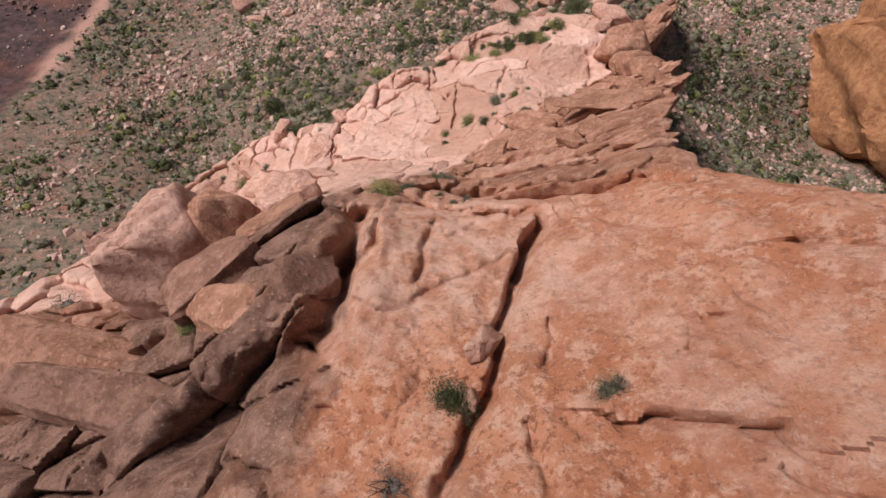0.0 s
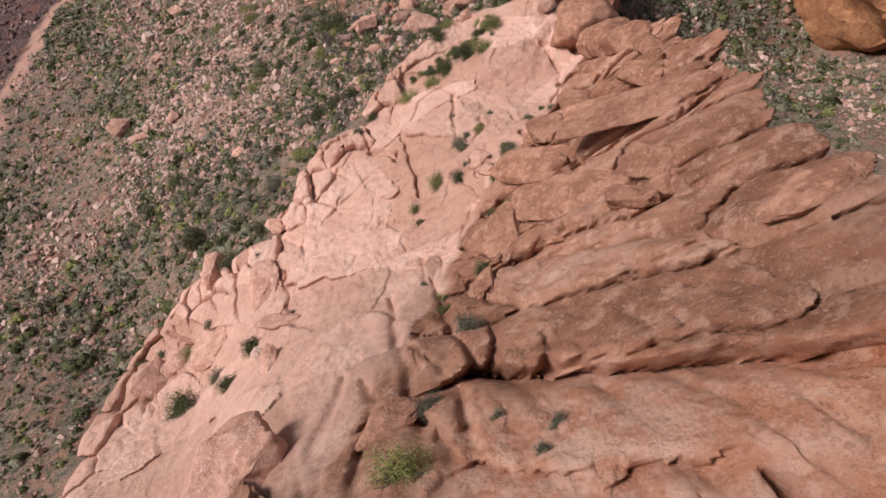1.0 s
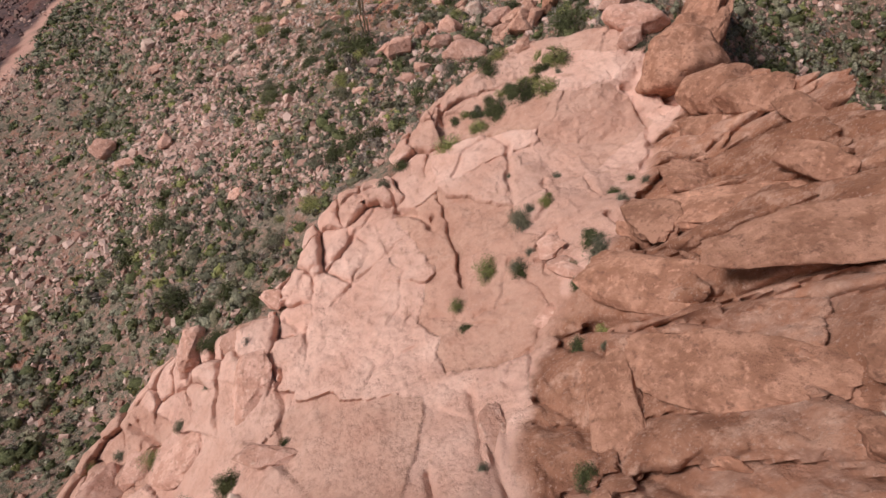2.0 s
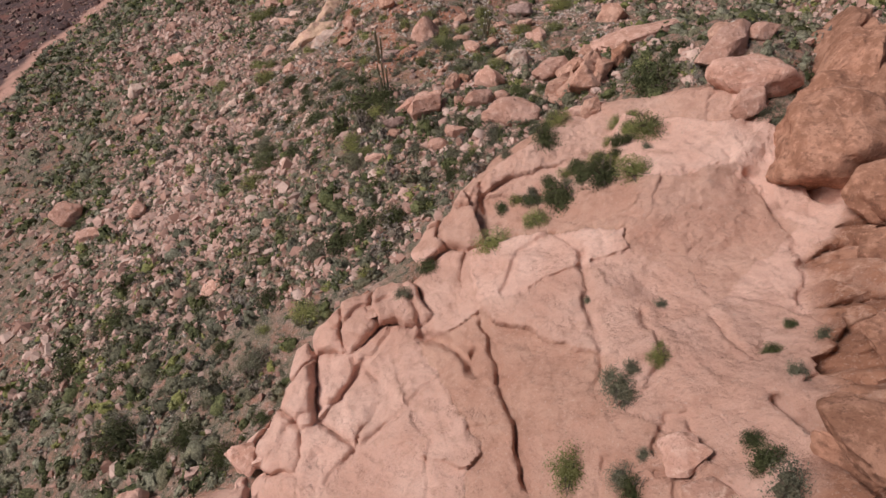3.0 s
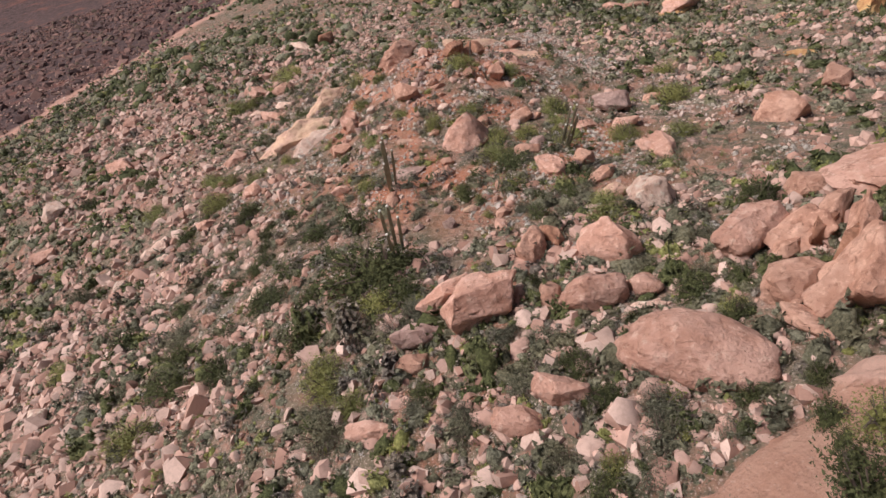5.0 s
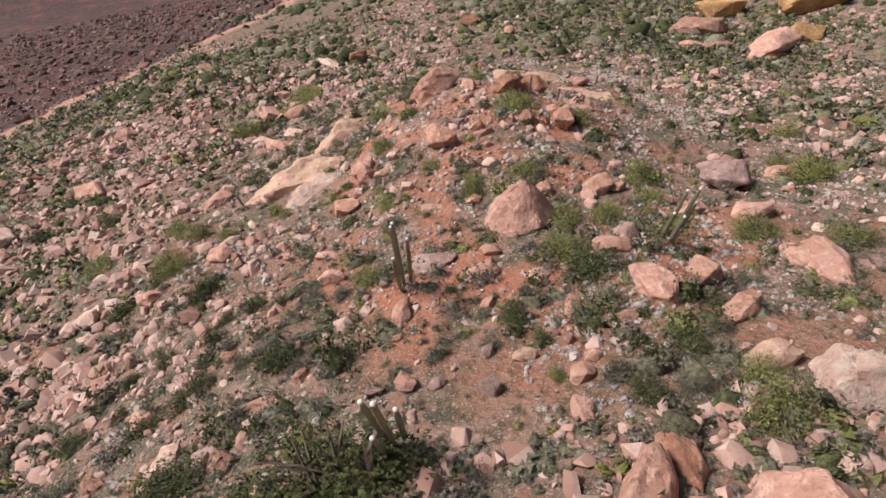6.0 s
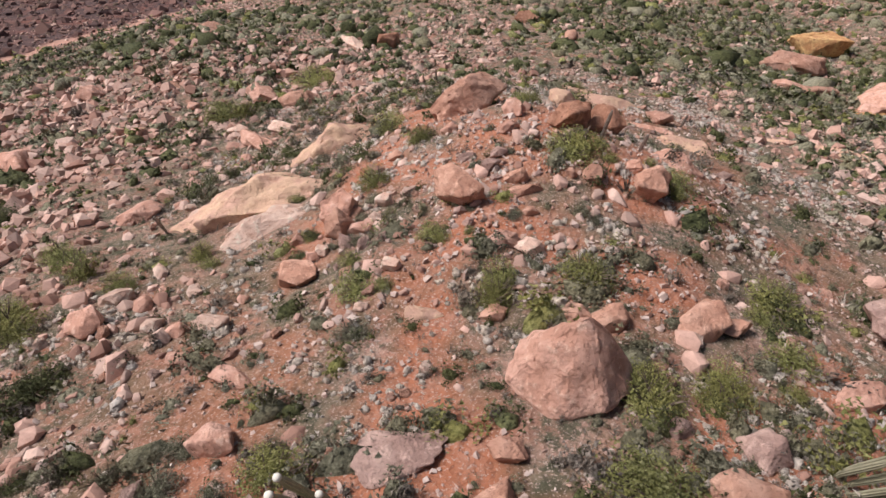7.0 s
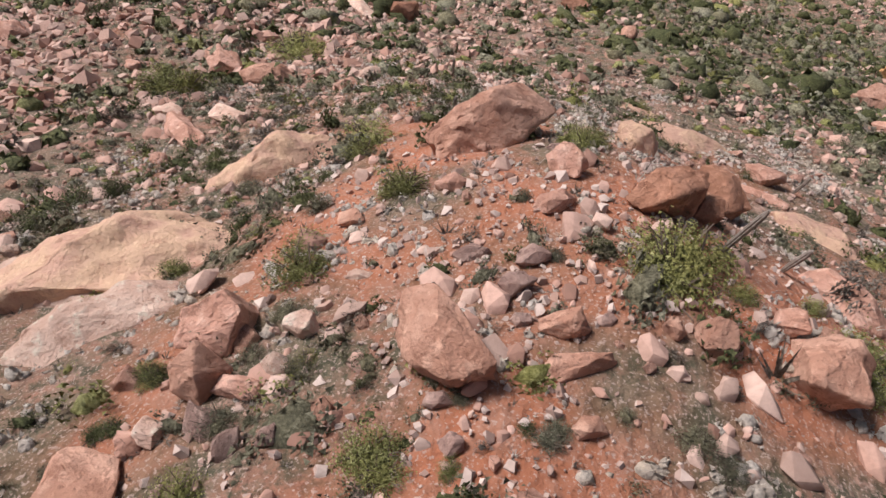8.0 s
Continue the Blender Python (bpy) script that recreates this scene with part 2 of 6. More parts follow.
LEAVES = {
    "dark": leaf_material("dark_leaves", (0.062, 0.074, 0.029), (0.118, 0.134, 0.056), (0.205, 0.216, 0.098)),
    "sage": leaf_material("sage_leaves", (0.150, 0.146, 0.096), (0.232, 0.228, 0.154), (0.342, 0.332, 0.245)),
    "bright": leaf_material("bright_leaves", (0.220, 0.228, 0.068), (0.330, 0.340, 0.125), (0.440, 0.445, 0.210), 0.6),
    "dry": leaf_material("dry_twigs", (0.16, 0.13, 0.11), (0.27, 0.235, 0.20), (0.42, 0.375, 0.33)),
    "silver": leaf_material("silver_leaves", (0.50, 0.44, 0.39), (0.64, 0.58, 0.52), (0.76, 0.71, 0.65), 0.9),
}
BARK, nt_, b_ = material("bark", 0.9)
nt_.links.new(ramp(nt_, grain(nt_, place(nt_), 6, 5), (0.3, (0.09, 0.065, 0.05)), (0.7, (0.19, 0.15, 0.12))), b_.inputs["Base Color"])
CACTUS, nt_, b_ = material("cactus_skin", 0.7)
nt_.links.new(ramp(nt_, grain(nt_, place(nt_), 3, 5), (0.3, (0.24, 0.235, 0.16)), (0.7, (0.36, 0.345, 0.25))), b_.inputs["Base Color"])
DEADWOOD, nt_, b_ = material("weathered_wood", 0.85)
nt_.links.new(ramp(nt_, grain(nt_, place(nt_), 8, 5), (0.3, (0.24, 0.20, 0.175)), (0.7, (0.44, 0.39, 0.35))), b_.inputs["Base Color"])
BLOOM, nt_, b_ = material("white_bloom", 0.8)
b_.inputs["Base Color"].default_value = (0.72, 0.70, 0.62, 1)


# ---- the lie of the land ----
# knolls and hollows: east, north, breadth, height
SLOPE = (53.016, 0.091, -0.571)
SLOPE_FORMS = [
    (54, 26, 14, -4.18), (58, 110, 22, -3.07), (-34, 34, 14, -4.36), (10, 74, 6, 4.77),
    (14, 38, 9, 4.02), (2, 58, 6, 2.25), (-34, 66, 9, -2.65), (-26, 26, 6, -4.52),
    (50, 86, 14, -2.4), (-14, 102, 6, 2.76), (26, 46, 6, 3.75), (54, 30, 6, -4.5),
    (-6, 46, 6, 1.4), (14, 58, 6, 1.26), (-6, 70, 6, 1.48), (10, 86, 6, 1.59),
    (-46, 54, 14, -2.76), (58, 102, 14, -2.09), (6, 50, 6, 1.93), (26, 42, 6, 2.9),
    (42, 26, 9, -2.11), (46, 26, 9, -3.01), (58, 118, 22, -2.94), (54, 86, 14, -2.27),
]
CRAG = (77.027, 0.589, -1.262)
CRAG_FORMS = [
    (17.5, 29.5, 5, -3.91), (5, 22, 5, -2.84), (-15, 17, 5, -2.4), (-5, 7, 5, 2.53),
    (5, 44.5, 5, 2.68), (-2.5, 19.5, 5, -1.49), (22.5, 34.5, 5, -3.81), (10, 4.5, 5, 1.78),
    (-22.5, 17, 5, -1.76), (12.5, 44.5, 5, 2.41), (-5, 39.5, 5, 2.5), (-15, 32, 5, 2.15),
    (-5, 7, 5, 2.53), (5, 17, 5, -2.81), (15, 27, 5, -2.98), (-17.5, 14.5, 5, -1.96),
    (-7.5, 22, 5, -1.97), (2.5, 44.5, 5, 2.18), (-7.5, 4.5, 5, 1.89), (12.5, 7, 5, 1.95),
    (0, 27, 5, -1.31), (-20, 17, 5, -2.09),
]
# the rim where the crag comes down to the slope
CRAG_RIM = [(-20, 27.5, 2.2, 1.00), (-12, 29.5, 2.2, 0.62), (-7, 32.5, 2.2, 1.44), (-2, 36.5, 2.2, 1.98), (5, 41, 2.2, 1.19), (10, 43.5, 2.2, 1.18), (13.5, 44.6, 2.2, 1.34), (17.5, 43.8, 2.2, 1.63), (20.5, 41.8, 2.2, 2.11),
            (17.4, 35.4, 3.0, 1.7), (13.4, 35.4, 2.4, 0.8), (16.6, 31.2, 2.4, 0.8), (19.0, 38.2, 2.0, 0.9)]
# outline of the crag in plan
CRAG_EDGE = [
    (-33, -14), (-33, 5), (-28.6, 15), (-28, 21.6), (-25.6, 24.6), (-22.7, 26.6), (-19.4, 28.3), (-15.4, 29.5), (-12.5, 29.1), (-9.7, 28.5), (-9.3, 30.2), (-7.2, 32.1), (-5.5, 34.9), (-3.5, 36.1), (0.4, 37.4), (2.6, 38.8), (4.7, 40.6), (7.7, 41.8),
    (9.8, 43.2), (12.9, 44.5), (16.9, 43.7), (20.6, 41.6), (23, 38.8), (23.6, 36), (23.4, 32), (22.6, 26.8), (20.2, 23), (18.5, 21), (17, 19.2), (15.1, 16), (13.3, 13.4), (11.6, 11.2), (10.9, 9.5), (10.9, 7.6), (11.4, 6.2), (12.4, 5.2), (15, 3), (19, -1), (20, -14),
]
CRACKS = []


def crack(depth, width, points, ledge=0.0):
    """A cleft along points; ledge: how far the rock above it (to the south) is cut back under the block below."""
    CRACKS.append((depth, width, points, ledge))


crack(1.3, 0.3, [(5.0, 15.1), (6.0, 15.0), (7.1, 15.1), (8.2, 14.9), (9.0, 14.5), (9.7, 14.5), (10.3, 14.4)], 0.6)
crack(0.9, 0.25, [(7.4, 20.3), (8.2, 19.4), (9.2, 19.1), (9.8, 18.8)], 0.5)
crack(0.5, 0.15, [(5.9, 16.4), (6.4, 17.7), (6.8, 18.9)])
crack(0.5, 0.15, [(10.2, 19.0), (10.9, 20.1), (11.2, 21.5), (11.4, 23.1), (10.4, 22.7)])
crack(1, 0.28, [(10.7, 19.3), (11.7, 18.9), (12.5, 19.0), (13.3, 18.8), (13.8, 18.3), (15.2, 18.6)], 0.6)
crack(0.6, 0.22, [(11.3, 21.7), (12.9, 21.7), (14.2, 21.8), (15.6, 22.0), (16.7, 23.1)], 0.35)
crack(0.5, 0.2, [(14.3, 25.9), (16.3, 26.6), (18.9, 27.9)], 0.25)
crack(0.8, 0.3, [(16.9, 25.8), (17.5, 24.8), (18.5, 24.9), (19.0, 24.6), (18.3, 23.1)], 0.5)
crack(1, 0.3, [(21.4, 28.0), (21.8, 27.6), (22.6, 27.8), (22.8, 27.4)], 0.4)
crack(0.7, 0.22, [(20.8, 26.5), (19.8, 24.3), (19.4, 22.8), (20.0, 23.1)], 0.3)
crack(0.9, 0.24, [(10.0, 16.0), (10.1, 15.6), (10.6, 15.4), (11.3, 15.2)], 0.45)
crack(0.8, 0.2, [(10.6, 16.3), (10.0, 15.5), (10.2, 15.0), (9.8, 14.6)])
crack(0.5, 0.2, [(6.8, 12.7), (6.8, 12.4), (7.0, 12.1), (7.3, 12.0)], 0.25)
crack(0.35, 0.14, [(4.0, 15.1), (5.1, 14.9), (6.3, 14.3)], 0.2)
crack(0.5, 0.15, [(3.8, 15.1), (3.2, 14.2), (2.7, 13.7)])
crack(0.5, 0.15, [(5.3, 18.4), (4.2, 16.4), (3.2, 15.6)])
crack(0.4, 0.14, [(4.6, 20.0), (3.6, 17.9), (2.3, 18.2), (1.4, 16.2)])
crack(0.5, 0.15, [(1.2, 19.1), (0.6, 16.8), (0.7, 16.2)])
crack(0.6, 0.16, [(-9.2, 24.1), (-9.0, 21.9), (-8.9, 20.0)])
crack(0.6, 0.16, [(-13.3, 27.3), (-13.6, 24.7), (-13.7, 21.8)])
crack(0.7, 0.2, [(-21.6, 24.6), (-19.2, 22.5), (-20.8, 21.4), (-22.4, 20.3), (-23.5, 19.5), (-22.7, 17.5)])
crack(0.35, 0.14, [(-3.6, 21.6), (-1.9, 22.6), (-0.4, 22.5)])
crack(0.35, 0.14, [(-8.7, 27.8), (-7.1, 26.0)])
crack(0.45, 0.15, [(3.9, 32.2), (3.7, 28.5), (3.2, 25.0)])
crack(0.35, 0.14, [(0.8, 24.0), (4.0, 22.1)])
crack(0.35, 0.14, [(5.9, 25.2), (4.4, 22.9), (3.2, 23.1)])
crack(0.4, 0.14, [(6.1, 24.5), (6.6, 21.7), (5.0, 20.2), (2.7, 19.1)])
crack(1.6, 0.28, [(0.2, 10.8), (1.4, 10.4), (2.8, 9.9), (3.9, 9.3), (5.1, 8.8), (5.5, 8.7), (6.3, 8.4), (7.0, 8.4), (7.5, 8.3)], 0.9)
crack(0.6, 0.15, [(3.1, 10.9), (2.5, 10.1)])
crack(0.6, 0.15, [(1.8, 11.3), (1.4, 10.5)])
crack(0.5, 0.18, [(5.1, 8.7), (4.8, 8.3), (5.1, 8.2), (5.7, 8.5), (6.0, 8.4)])
crack(0.5, 0.16, [(-0.7, 8.6), (0.4, 8.2), (1.3, 7.9)], 0.3)
crack(0.6, 0.2, [(2.4, 7.4), (3.1, 7.3), (3.5, 7.1)], 0.35)
crack(0.9, 0.2, [(-1.4, 16.8), (-1.8, 13.4), (-1.9, 10.9), (-1.7, 9.6)])
crack(0.8, 0.18, [(-3.4, 12.0), (-3.3, 10.4), (-3.9, 9.2)])
crack(0.7, 0.18, [(-4.4, 12.4), (-4.9, 10.9), (-5.3, 10.4)])
crack(0.9, 0.2, [(1.2, 17.3), (0.6, 12.8), (0.4, 11.0)])
crack(0.7, 0.18, [(-0.3, 10.3), (-0.6, 9.0)])
crack(0.4, 0.16, [(6.4, 12.0), (7.2, 11.5), (8.1, 11.3), (8.8, 11.4)], 0.3)
crack(0.4, 0.14, [(6.0, 7.6), (5.9, 7.1), (5.5, 6.7)])
crack(1, 0.22, [(4.2, 6.2), (3.7, 5.4), (2.9, 4.0)])
crack(0.5, 0.15, [(-0.1, 6.7), (-0.5, 5.2), (-0.8, 3.7)])
crack(1.4, 0.35, [(-3.3, 7.6), (-3.4, 6.2), (-3.7, 5.3), (-3.9, 4.4)])
crack(0.8, 0.18, [(-2.4, 6.9), (-2.4, 5.4), (-2.9, 4.5)])
crack(0.5, 0.18, [(9.9, 9.7), (8.7, 8.5), (8.8, 7.7), (9.2, 7.1)], 0.25)
crack(0.4, 0.14, [(4.3, 6.3), (4.3, 5.5)])
crack(1.1, 0.22, [(4.2, 6.5), (3.1, 4.6), (2.5, 2.9), (1.7, 1.3), (1.4, 0.1), (0.3, -1.2), (-0.1, -2.2), (-0.3, -2.6)])
crack(0.6, 0.16, [(3.4, 1.8), (3.2, 0.6), (3.0, 0.3)])
crack(0.7, 0.18, [(2.1, -1.1), (2.1, -1.8), (2.3, -2.4)])
crack(0.7, 0.18, [(4.2, -0.8), (5.2, -0.8), (6.1, -0.7), (7.0, -0.9), (7.2, -1.1)], 0.4)
crack(0.4, 0.15, [(6.8, -1.6), (7.1, -2.0)], 0.2)
crack(0.4, 0.15, [(9.7, 3.7), (10.4, 3.6), (10.9, 3.4)], 0.2)
crack(2.4, 0.8, [(-3.7, 4.4), (-4.2, 2.2), (-4.7, 1.5), (-6.0, 0.6), (-7.3, -1.0), (-8.9, -1.9)])
crack(1.8, 0.4, [(-20.0, -1.4), (-18.4, -0.8), (-16.6, 0.5), (-12.8, 2.0)])
crack(1, 0.3, [(-35.8, 12.7), (-29.8, 8.4), (-23.8, 6.1), (-22.4, 4.8), (-14.3, 3.4)])
crack(0.8, 0.25, [(-13.1, 2.3), (-14.5, 4.9), (-11.1, 5.9), (-9.0, 8.5)])
crack(0.8, 0.28, [(1.0, 32.8), (2.5, 31.8), (2.7, 30.2), (3.0, 31.1)])
crack(0.35, 0.14, [(3.8, 33.0), (3.9, 30.7), (3.7, 29.4)])
crack(0.5, 0.16, [(4.0, 29.3), (3.5, 26.9), (3.3, 25.0)])
crack(0.45, 0.2, [(9.8, 34.1), (8.6, 31.3), (7.8, 28.8), (7.1, 27.9)])
crack(0.4, 0.2, [(5.6, 33.7), (7.3, 35.5), (9.3, 35.6), (9.8, 34.1)])
crack(0.45, 0.15, [(10.5, 30.1), (10.1, 29.2), (9.8, 28.4)])
crack(0.5, 0.25, [(18.5, 34.9), (18.6, 32.6), (17.9, 30.6), (17.0, 29.3), (15.3, 28.1)])
crack(0.5, 0.16, [(7.3, 25.2), (8.4, 26.0), (8.9, 25.9), (8.7, 24.9), (8.1, 24.3), (7.1, 24.7)])
crack(0.45, 0.15, [(7.6, 24.4), (7.1, 23.7), (8.6, 23.6), (7.7, 24.3)])
crack(0.5, 0.16, [(-3.4, 35.1), (-1.4, 35.6), (0.1, 35.5)])
crack(0.5, 0.16, [(0.8, 37.1), (1.3, 34.4), (1.1, 33.2)])
crack(0.7, 0.2, [(7.1, 41.0), (6.6, 39.0)])
crack(0.4, 0.15, [(5.3, 39.6), (7.1, 41.0)])
crack(0.3, 0.13, [(-6.7, 30.5), (-3.9, 31.2), (-0.3, 33.9)])
crack(0.3, 0.13, [(-5.0, 27.5), (-0.9, 29.4), (1.5, 30.4)])
crack(0.25, 0.12, [(0.4, 27.7), (-0.6, 25.9), (-1.6, 24.3)])
crack(0.4, 0.15, [(9.6, 28.1), (8.6, 27.3), (6.9, 26.6)])
crack(0.4, 0.15, [(12.5, 29.0), (12.2, 27.0), (13.2, 27.2)])
crack(1, 0.28, [(15.6, 27.0), (13.8, 25.8), (14.3, 25.3), (15.6, 25.2)], 0.4)
crack(1, 0.28, [(11.4, 25.3), (11.6, 24.5), (11.3, 23.7), (11.3, 23.1), (12.1, 22.8)], 0.3)
crack(0.8, 0.24, [(19.1, 29.1), (19.9, 29.1), (20.7, 29.5)])
crack(1.2, 0.3, [(21.1, 36.8), (21.0, 34.6), (20.6, 33.7), (20.9, 32.3)])
crack(0.6, 0.18, [(-9.7, 28.3), (-8.1, 29.3), (-9.5, 30.5)])
crack(0.5, 0.16, [(-12.8, 27.5), (-12.6, 28.6)])


def forms(x, y, base, knolls):
    z = base[0] + base[1] * x + base[2] * y
    for cx, cy, r, h in knolls:
        z = z + h * np.exp(-((x - cx) ** 2 + (y - cy) ** 2) / (2 * r * r))
    return z


def crag_depth(x, y):
    """Metres inside the crag's outline; minus outside."""
    wx, wy = x + 0.55 * fbm(x * 0.4, y * 0.4, 3, 40), y + 0.55 * fbm(x * 0.4, y * 0.4, 3, 50)
    d = segment_distance(wx, wy, CRAG_EDGE + CRAG_EDGE[:1])
    return np.where(inside(wx, wy, CRAG_EDGE), d, -d)


def ground_height(x, y):
    near = forms(x, y, SLOPE, SLOPE_FORMS)
    far = np.hypot(np.maximum(abs(x) - 70, 0), np.maximum(abs(y - 60) - 90, 0))
    z = near + step(30, 400, far) * (np.clip(near, -70, 60) - near) + 0.35 * fbm(x * 0.18, y * 0.18, 4, 3) + 0.1 * fbm(x * 0.9, y * 0.9, 3, 9)
    z = z + step(60, 500, far) * 30 * fbm(x * 0.004, y * 0.004, 4, 5)
    return z - 3.5 * step(0.8, 4.0, crag_depth(x, y))


BROWN_X = [-40.0, -15.3, -11.2, -7.6, -5.4, -3.3, -1.1, 2.3, 4.5, 5.9, 9.0, 12.5, 16.0, 18.5, 24.0]
BROWN_Y = [4.0, 6.5, 7.5, 8.1, 9.9, 11.8, 13.6, 17.2, 20.0, 20.9, 23.1, 26.3, 29.0, 31.2, 35.0]


def rock_kind(x, y):
    """How iron-stained and how broken the crag is, from 0 to 1."""
    over = np.interp(x, BROWN_X, BROWN_Y) - y + 0.5 * fbm(x * 0.6, y * 0.6, 3, 21)
    iron = 0.5 * step(-0.3, 1.2, over) + 0.5 * step(-2.0, 2.0, 9.0 - y + 1.2 * fbm(x * 0.3, y * 0.3, 3, 22)) * step(-5.5, -3.0, x)
    broken = np.zeros(np.shape(x))
    for cx, cy, r in ((-11.2, 1.6, 6.5), (-7.3, 6.5, 3.2), (-1.7, 12.4, 1.7), (-0.3, 14.9, 1.1), (-2.5, 8.6, 1.3), (-15.3, -4.1, 6)):
        broken = np.maximum(broken, (1 if r > 3 else 0.3) * step(1.25, 0.75, np.hypot(x - cx, y - cy) / r + 0.25 * fbm(x * 0.8, y * 0.8, 3, 23)))
    return iron, broken * (1 - step(0.55, 0.9, iron) * (x > -3.2))


def crag_height(x, y):
    iron, broken = rock_kind(x, y)
    z = forms(x, y, CRAG, CRAG_FORMS + CRAG_RIM)
    wx, wy = x + 0.25 * fbm(x * 0.7, y * 0.7, 3, 60), y + 0.25 * fbm(x * 0.7, y * 0.7, 3, 70)
    z = z + 0.45 * fbm(x * 0.16, y * 0.16, 3, 11) + 0.16 * fbm(x * 0.6, y * 0.6, 4, 12) + 0.05 * fbm(x * 2.5, y * 2.5, 3, 13)
    # bedded ledges in the stained rock, joints in the pale slab, rubble in the broken part
    brown = step(0.2, 0.5, iron) * (1 - step(0.6, 0.9, iron)) * (1 - broken)
    gap, own, ox, oy = cells((wx * 0.97 - wy * 0.24) * 0.17, (wx * 0.24 + wy * 0.97) * 0.46, 81)
    z = z + brown * (0.6 * (own - 0.5) + 0.6 * oy * (own * 7 % 1 - 0.3) + 0.45 * step(0, 0.35, gap) - 0.7 * np.exp(-((gap / 0.05) ** 2)))
    gap, own, ox, oy = cells((wx * 0.97 - wy * 0.24) * 0.55 + own * 9, (wx * 0.24 + wy * 0.97) * 0.8, 86)
    z = z + brown * (0.22 * (own - 0.5) + 0.12 * step(0, 0.3, gap) - 0.16 * np.exp(-((gap / 0.07) ** 2)))
    edge = crag_depth(x, y)
    margin = step(6.0, 2.0, edge + 1.5 * fbm(x * 0.3, y * 0.3, 2, 31)) * (x < 6) * (1 - broken)
    gap, own, ox, oy = cells(wx * 0.42, wy * 0.36, 91)
    z = z + margin * (1.2 * (own - 0.5) + 0.7 * (ox * (own * 7 % 1 - 0.5) + oy * (own * 13 % 1 - 0.5)) + 0.25 * step(0, 0.3, gap) - 0.6 * np.exp(-((gap / 0.05) ** 2)))
    slab = (1 - step(0.2, 0.5, iron)) * (1 - broken) * (1 - margin)
    gap, own, ox, oy = cells(wx * 0.16 + wy * 0.1, wy * 0.22 - wx * 0.05, 101)
    z = z + slab * (0.45 * (own - 0.5) + 0.9 * (ox * (own * 7 % 1 - 0.5) + oy * (own * 13 % 1 - 0.5)) - 0.10 * np.exp(-((gap / 0.014) ** 2)))
    gap, own, ox, oy = cells(wx * 0.45 - wy * 0.2, wy * 0.35 + wx * 0.2, 105)
    z = z + slab * (0.14 * (own - 0.5) + 0.16 * (ox * (own * 7 % 1 - 0.5) + oy * (own * 13 % 1 - 0.5)) - 0.05 * np.exp(-((gap / 0.028) ** 2)))
    gap, own, ox, oy = cells((x * 0.85 + y * 0.5) * 0.26, (y * 0.85 - x * 0.5) * 0.4, 111)
    z = z + broken * (1.6 * (own - 0.5) + 1.9 * (ox * (own * 7 % 1 - 0.5) + oy * (own * 13 % 1 - 0.5)) - 0.9 * np.exp(-((gap / 0.05) ** 2)) + 0.12 * fbm(x * 1.3, y * 1.3, 4, 117))
    for scale, deep, seed in ((0.33, 0.35, 131), (0.75, 0.2, 137), (1.7, 0.12, 149)):
        seam = abs(value_noise(wx * scale, wy * scale * 1.5, seed) + 0.35 * value_noise(wx * scale * 2.7, wy * scale * 2.7, seed + 1))
        some = step(-0.2, 0.5, value_noise(x * 0.13, y * 0.13, seed + 2))
        z = z - deep * np.exp(-((seam / (0.09 * scale)) ** 2)) * some * (0.2 + 0.8 * step(0.2, 0.5, iron))
    z = z + brown * 0.16 * fbm(x * 1.1, y * 1.1, 5, 141) + slab * 0.05 * fbm(x * 1.6, y * 1.6, 4, 143)
    face = step(0.6, 0.9, iron)
    gap, own, ox, oy = cells(wx * 0.13 + 0.3, wy * 0.2, 121)
    z = z + face * (0.25 * (own - 0.5) - 0.2 * np.exp(-((gap / 0.02) ** 2)) + 0.15 * fbm(x * 1.4, y * 1.4, 4, 125) + 0.12 * fbm(x * 0.5, y * 0.5, 3, 127))
    for depth, width, points, ledge in CRACKS:
        xs, ys = [q[0] for q in points], [q[1] for q in points]
        m = (wx > min(xs) - 2) & (wx < max(xs) + 2) & (wy > min(ys) - 2) & (wy < max(ys) + 2)
        if m.any():
            d = segment_distance(wx[m], wy[m], points)
            z[m] -= (depth if width > 0.2 else 0.75 * depth) * np.exp(-((d / max(width, 0.14)) ** 2.2)) + 0.05 * depth * np.exp(-d / 0.4)
            if ledge:
                q = sorted(points)
                north = wy[m] > np.interp(wx[m], [a for a, _ in q], [c for _, c in q])
                z[m] += ledge * np.where(north, 0.45 * np.exp(-d / 1.6), -np.exp(-d / 0.9)) * step(2.0, 1.0, d)
    drop = step(0.1, -1.3, edge)
    return z - 0.6 * step(1.6, 0.0, edge) ** 2 - drop * 26


def surface_height(x, y):
    x, y = np.atleast_1d(np.asarray(x, float)), np.atleast_1d(np.asarray(y, float))
    z = ground_height(x, y)
    m = (x > -36) & (x < 30) & (y < 47)
    if m.any():
        z[m] = np.maximum(z[m], crag_height(x[m], y[m]))
    return z


def grid_faces(nx, ny):
    i = np.arange(nx * ny).reshape(ny, nx)
    return np.stack([i[:-1, :-1], i[:-1, 1:], i[1:, 1:], i[1:, :-1]], -1).reshape(-1, 4)


def graded(lo, hi, fine, reach):
    """Steps that are fine from lo to hi and grow outwards."""
    core = np.arange(lo, hi + 0.001, fine)
    out, s = [], fine
    while sum(out) < reach:
        s *= 1.16
        out.append(s)
    run = np.cumsum(out)
    return np.concatenate([lo - run[::-1], core, core[-1] + run])


# ground: one sheet to the horizon; a trail divides it from dark scree
TRAIL_Y = [0, 60, 94, 105, 111, 118, 127, 136, 146, 160, 180]
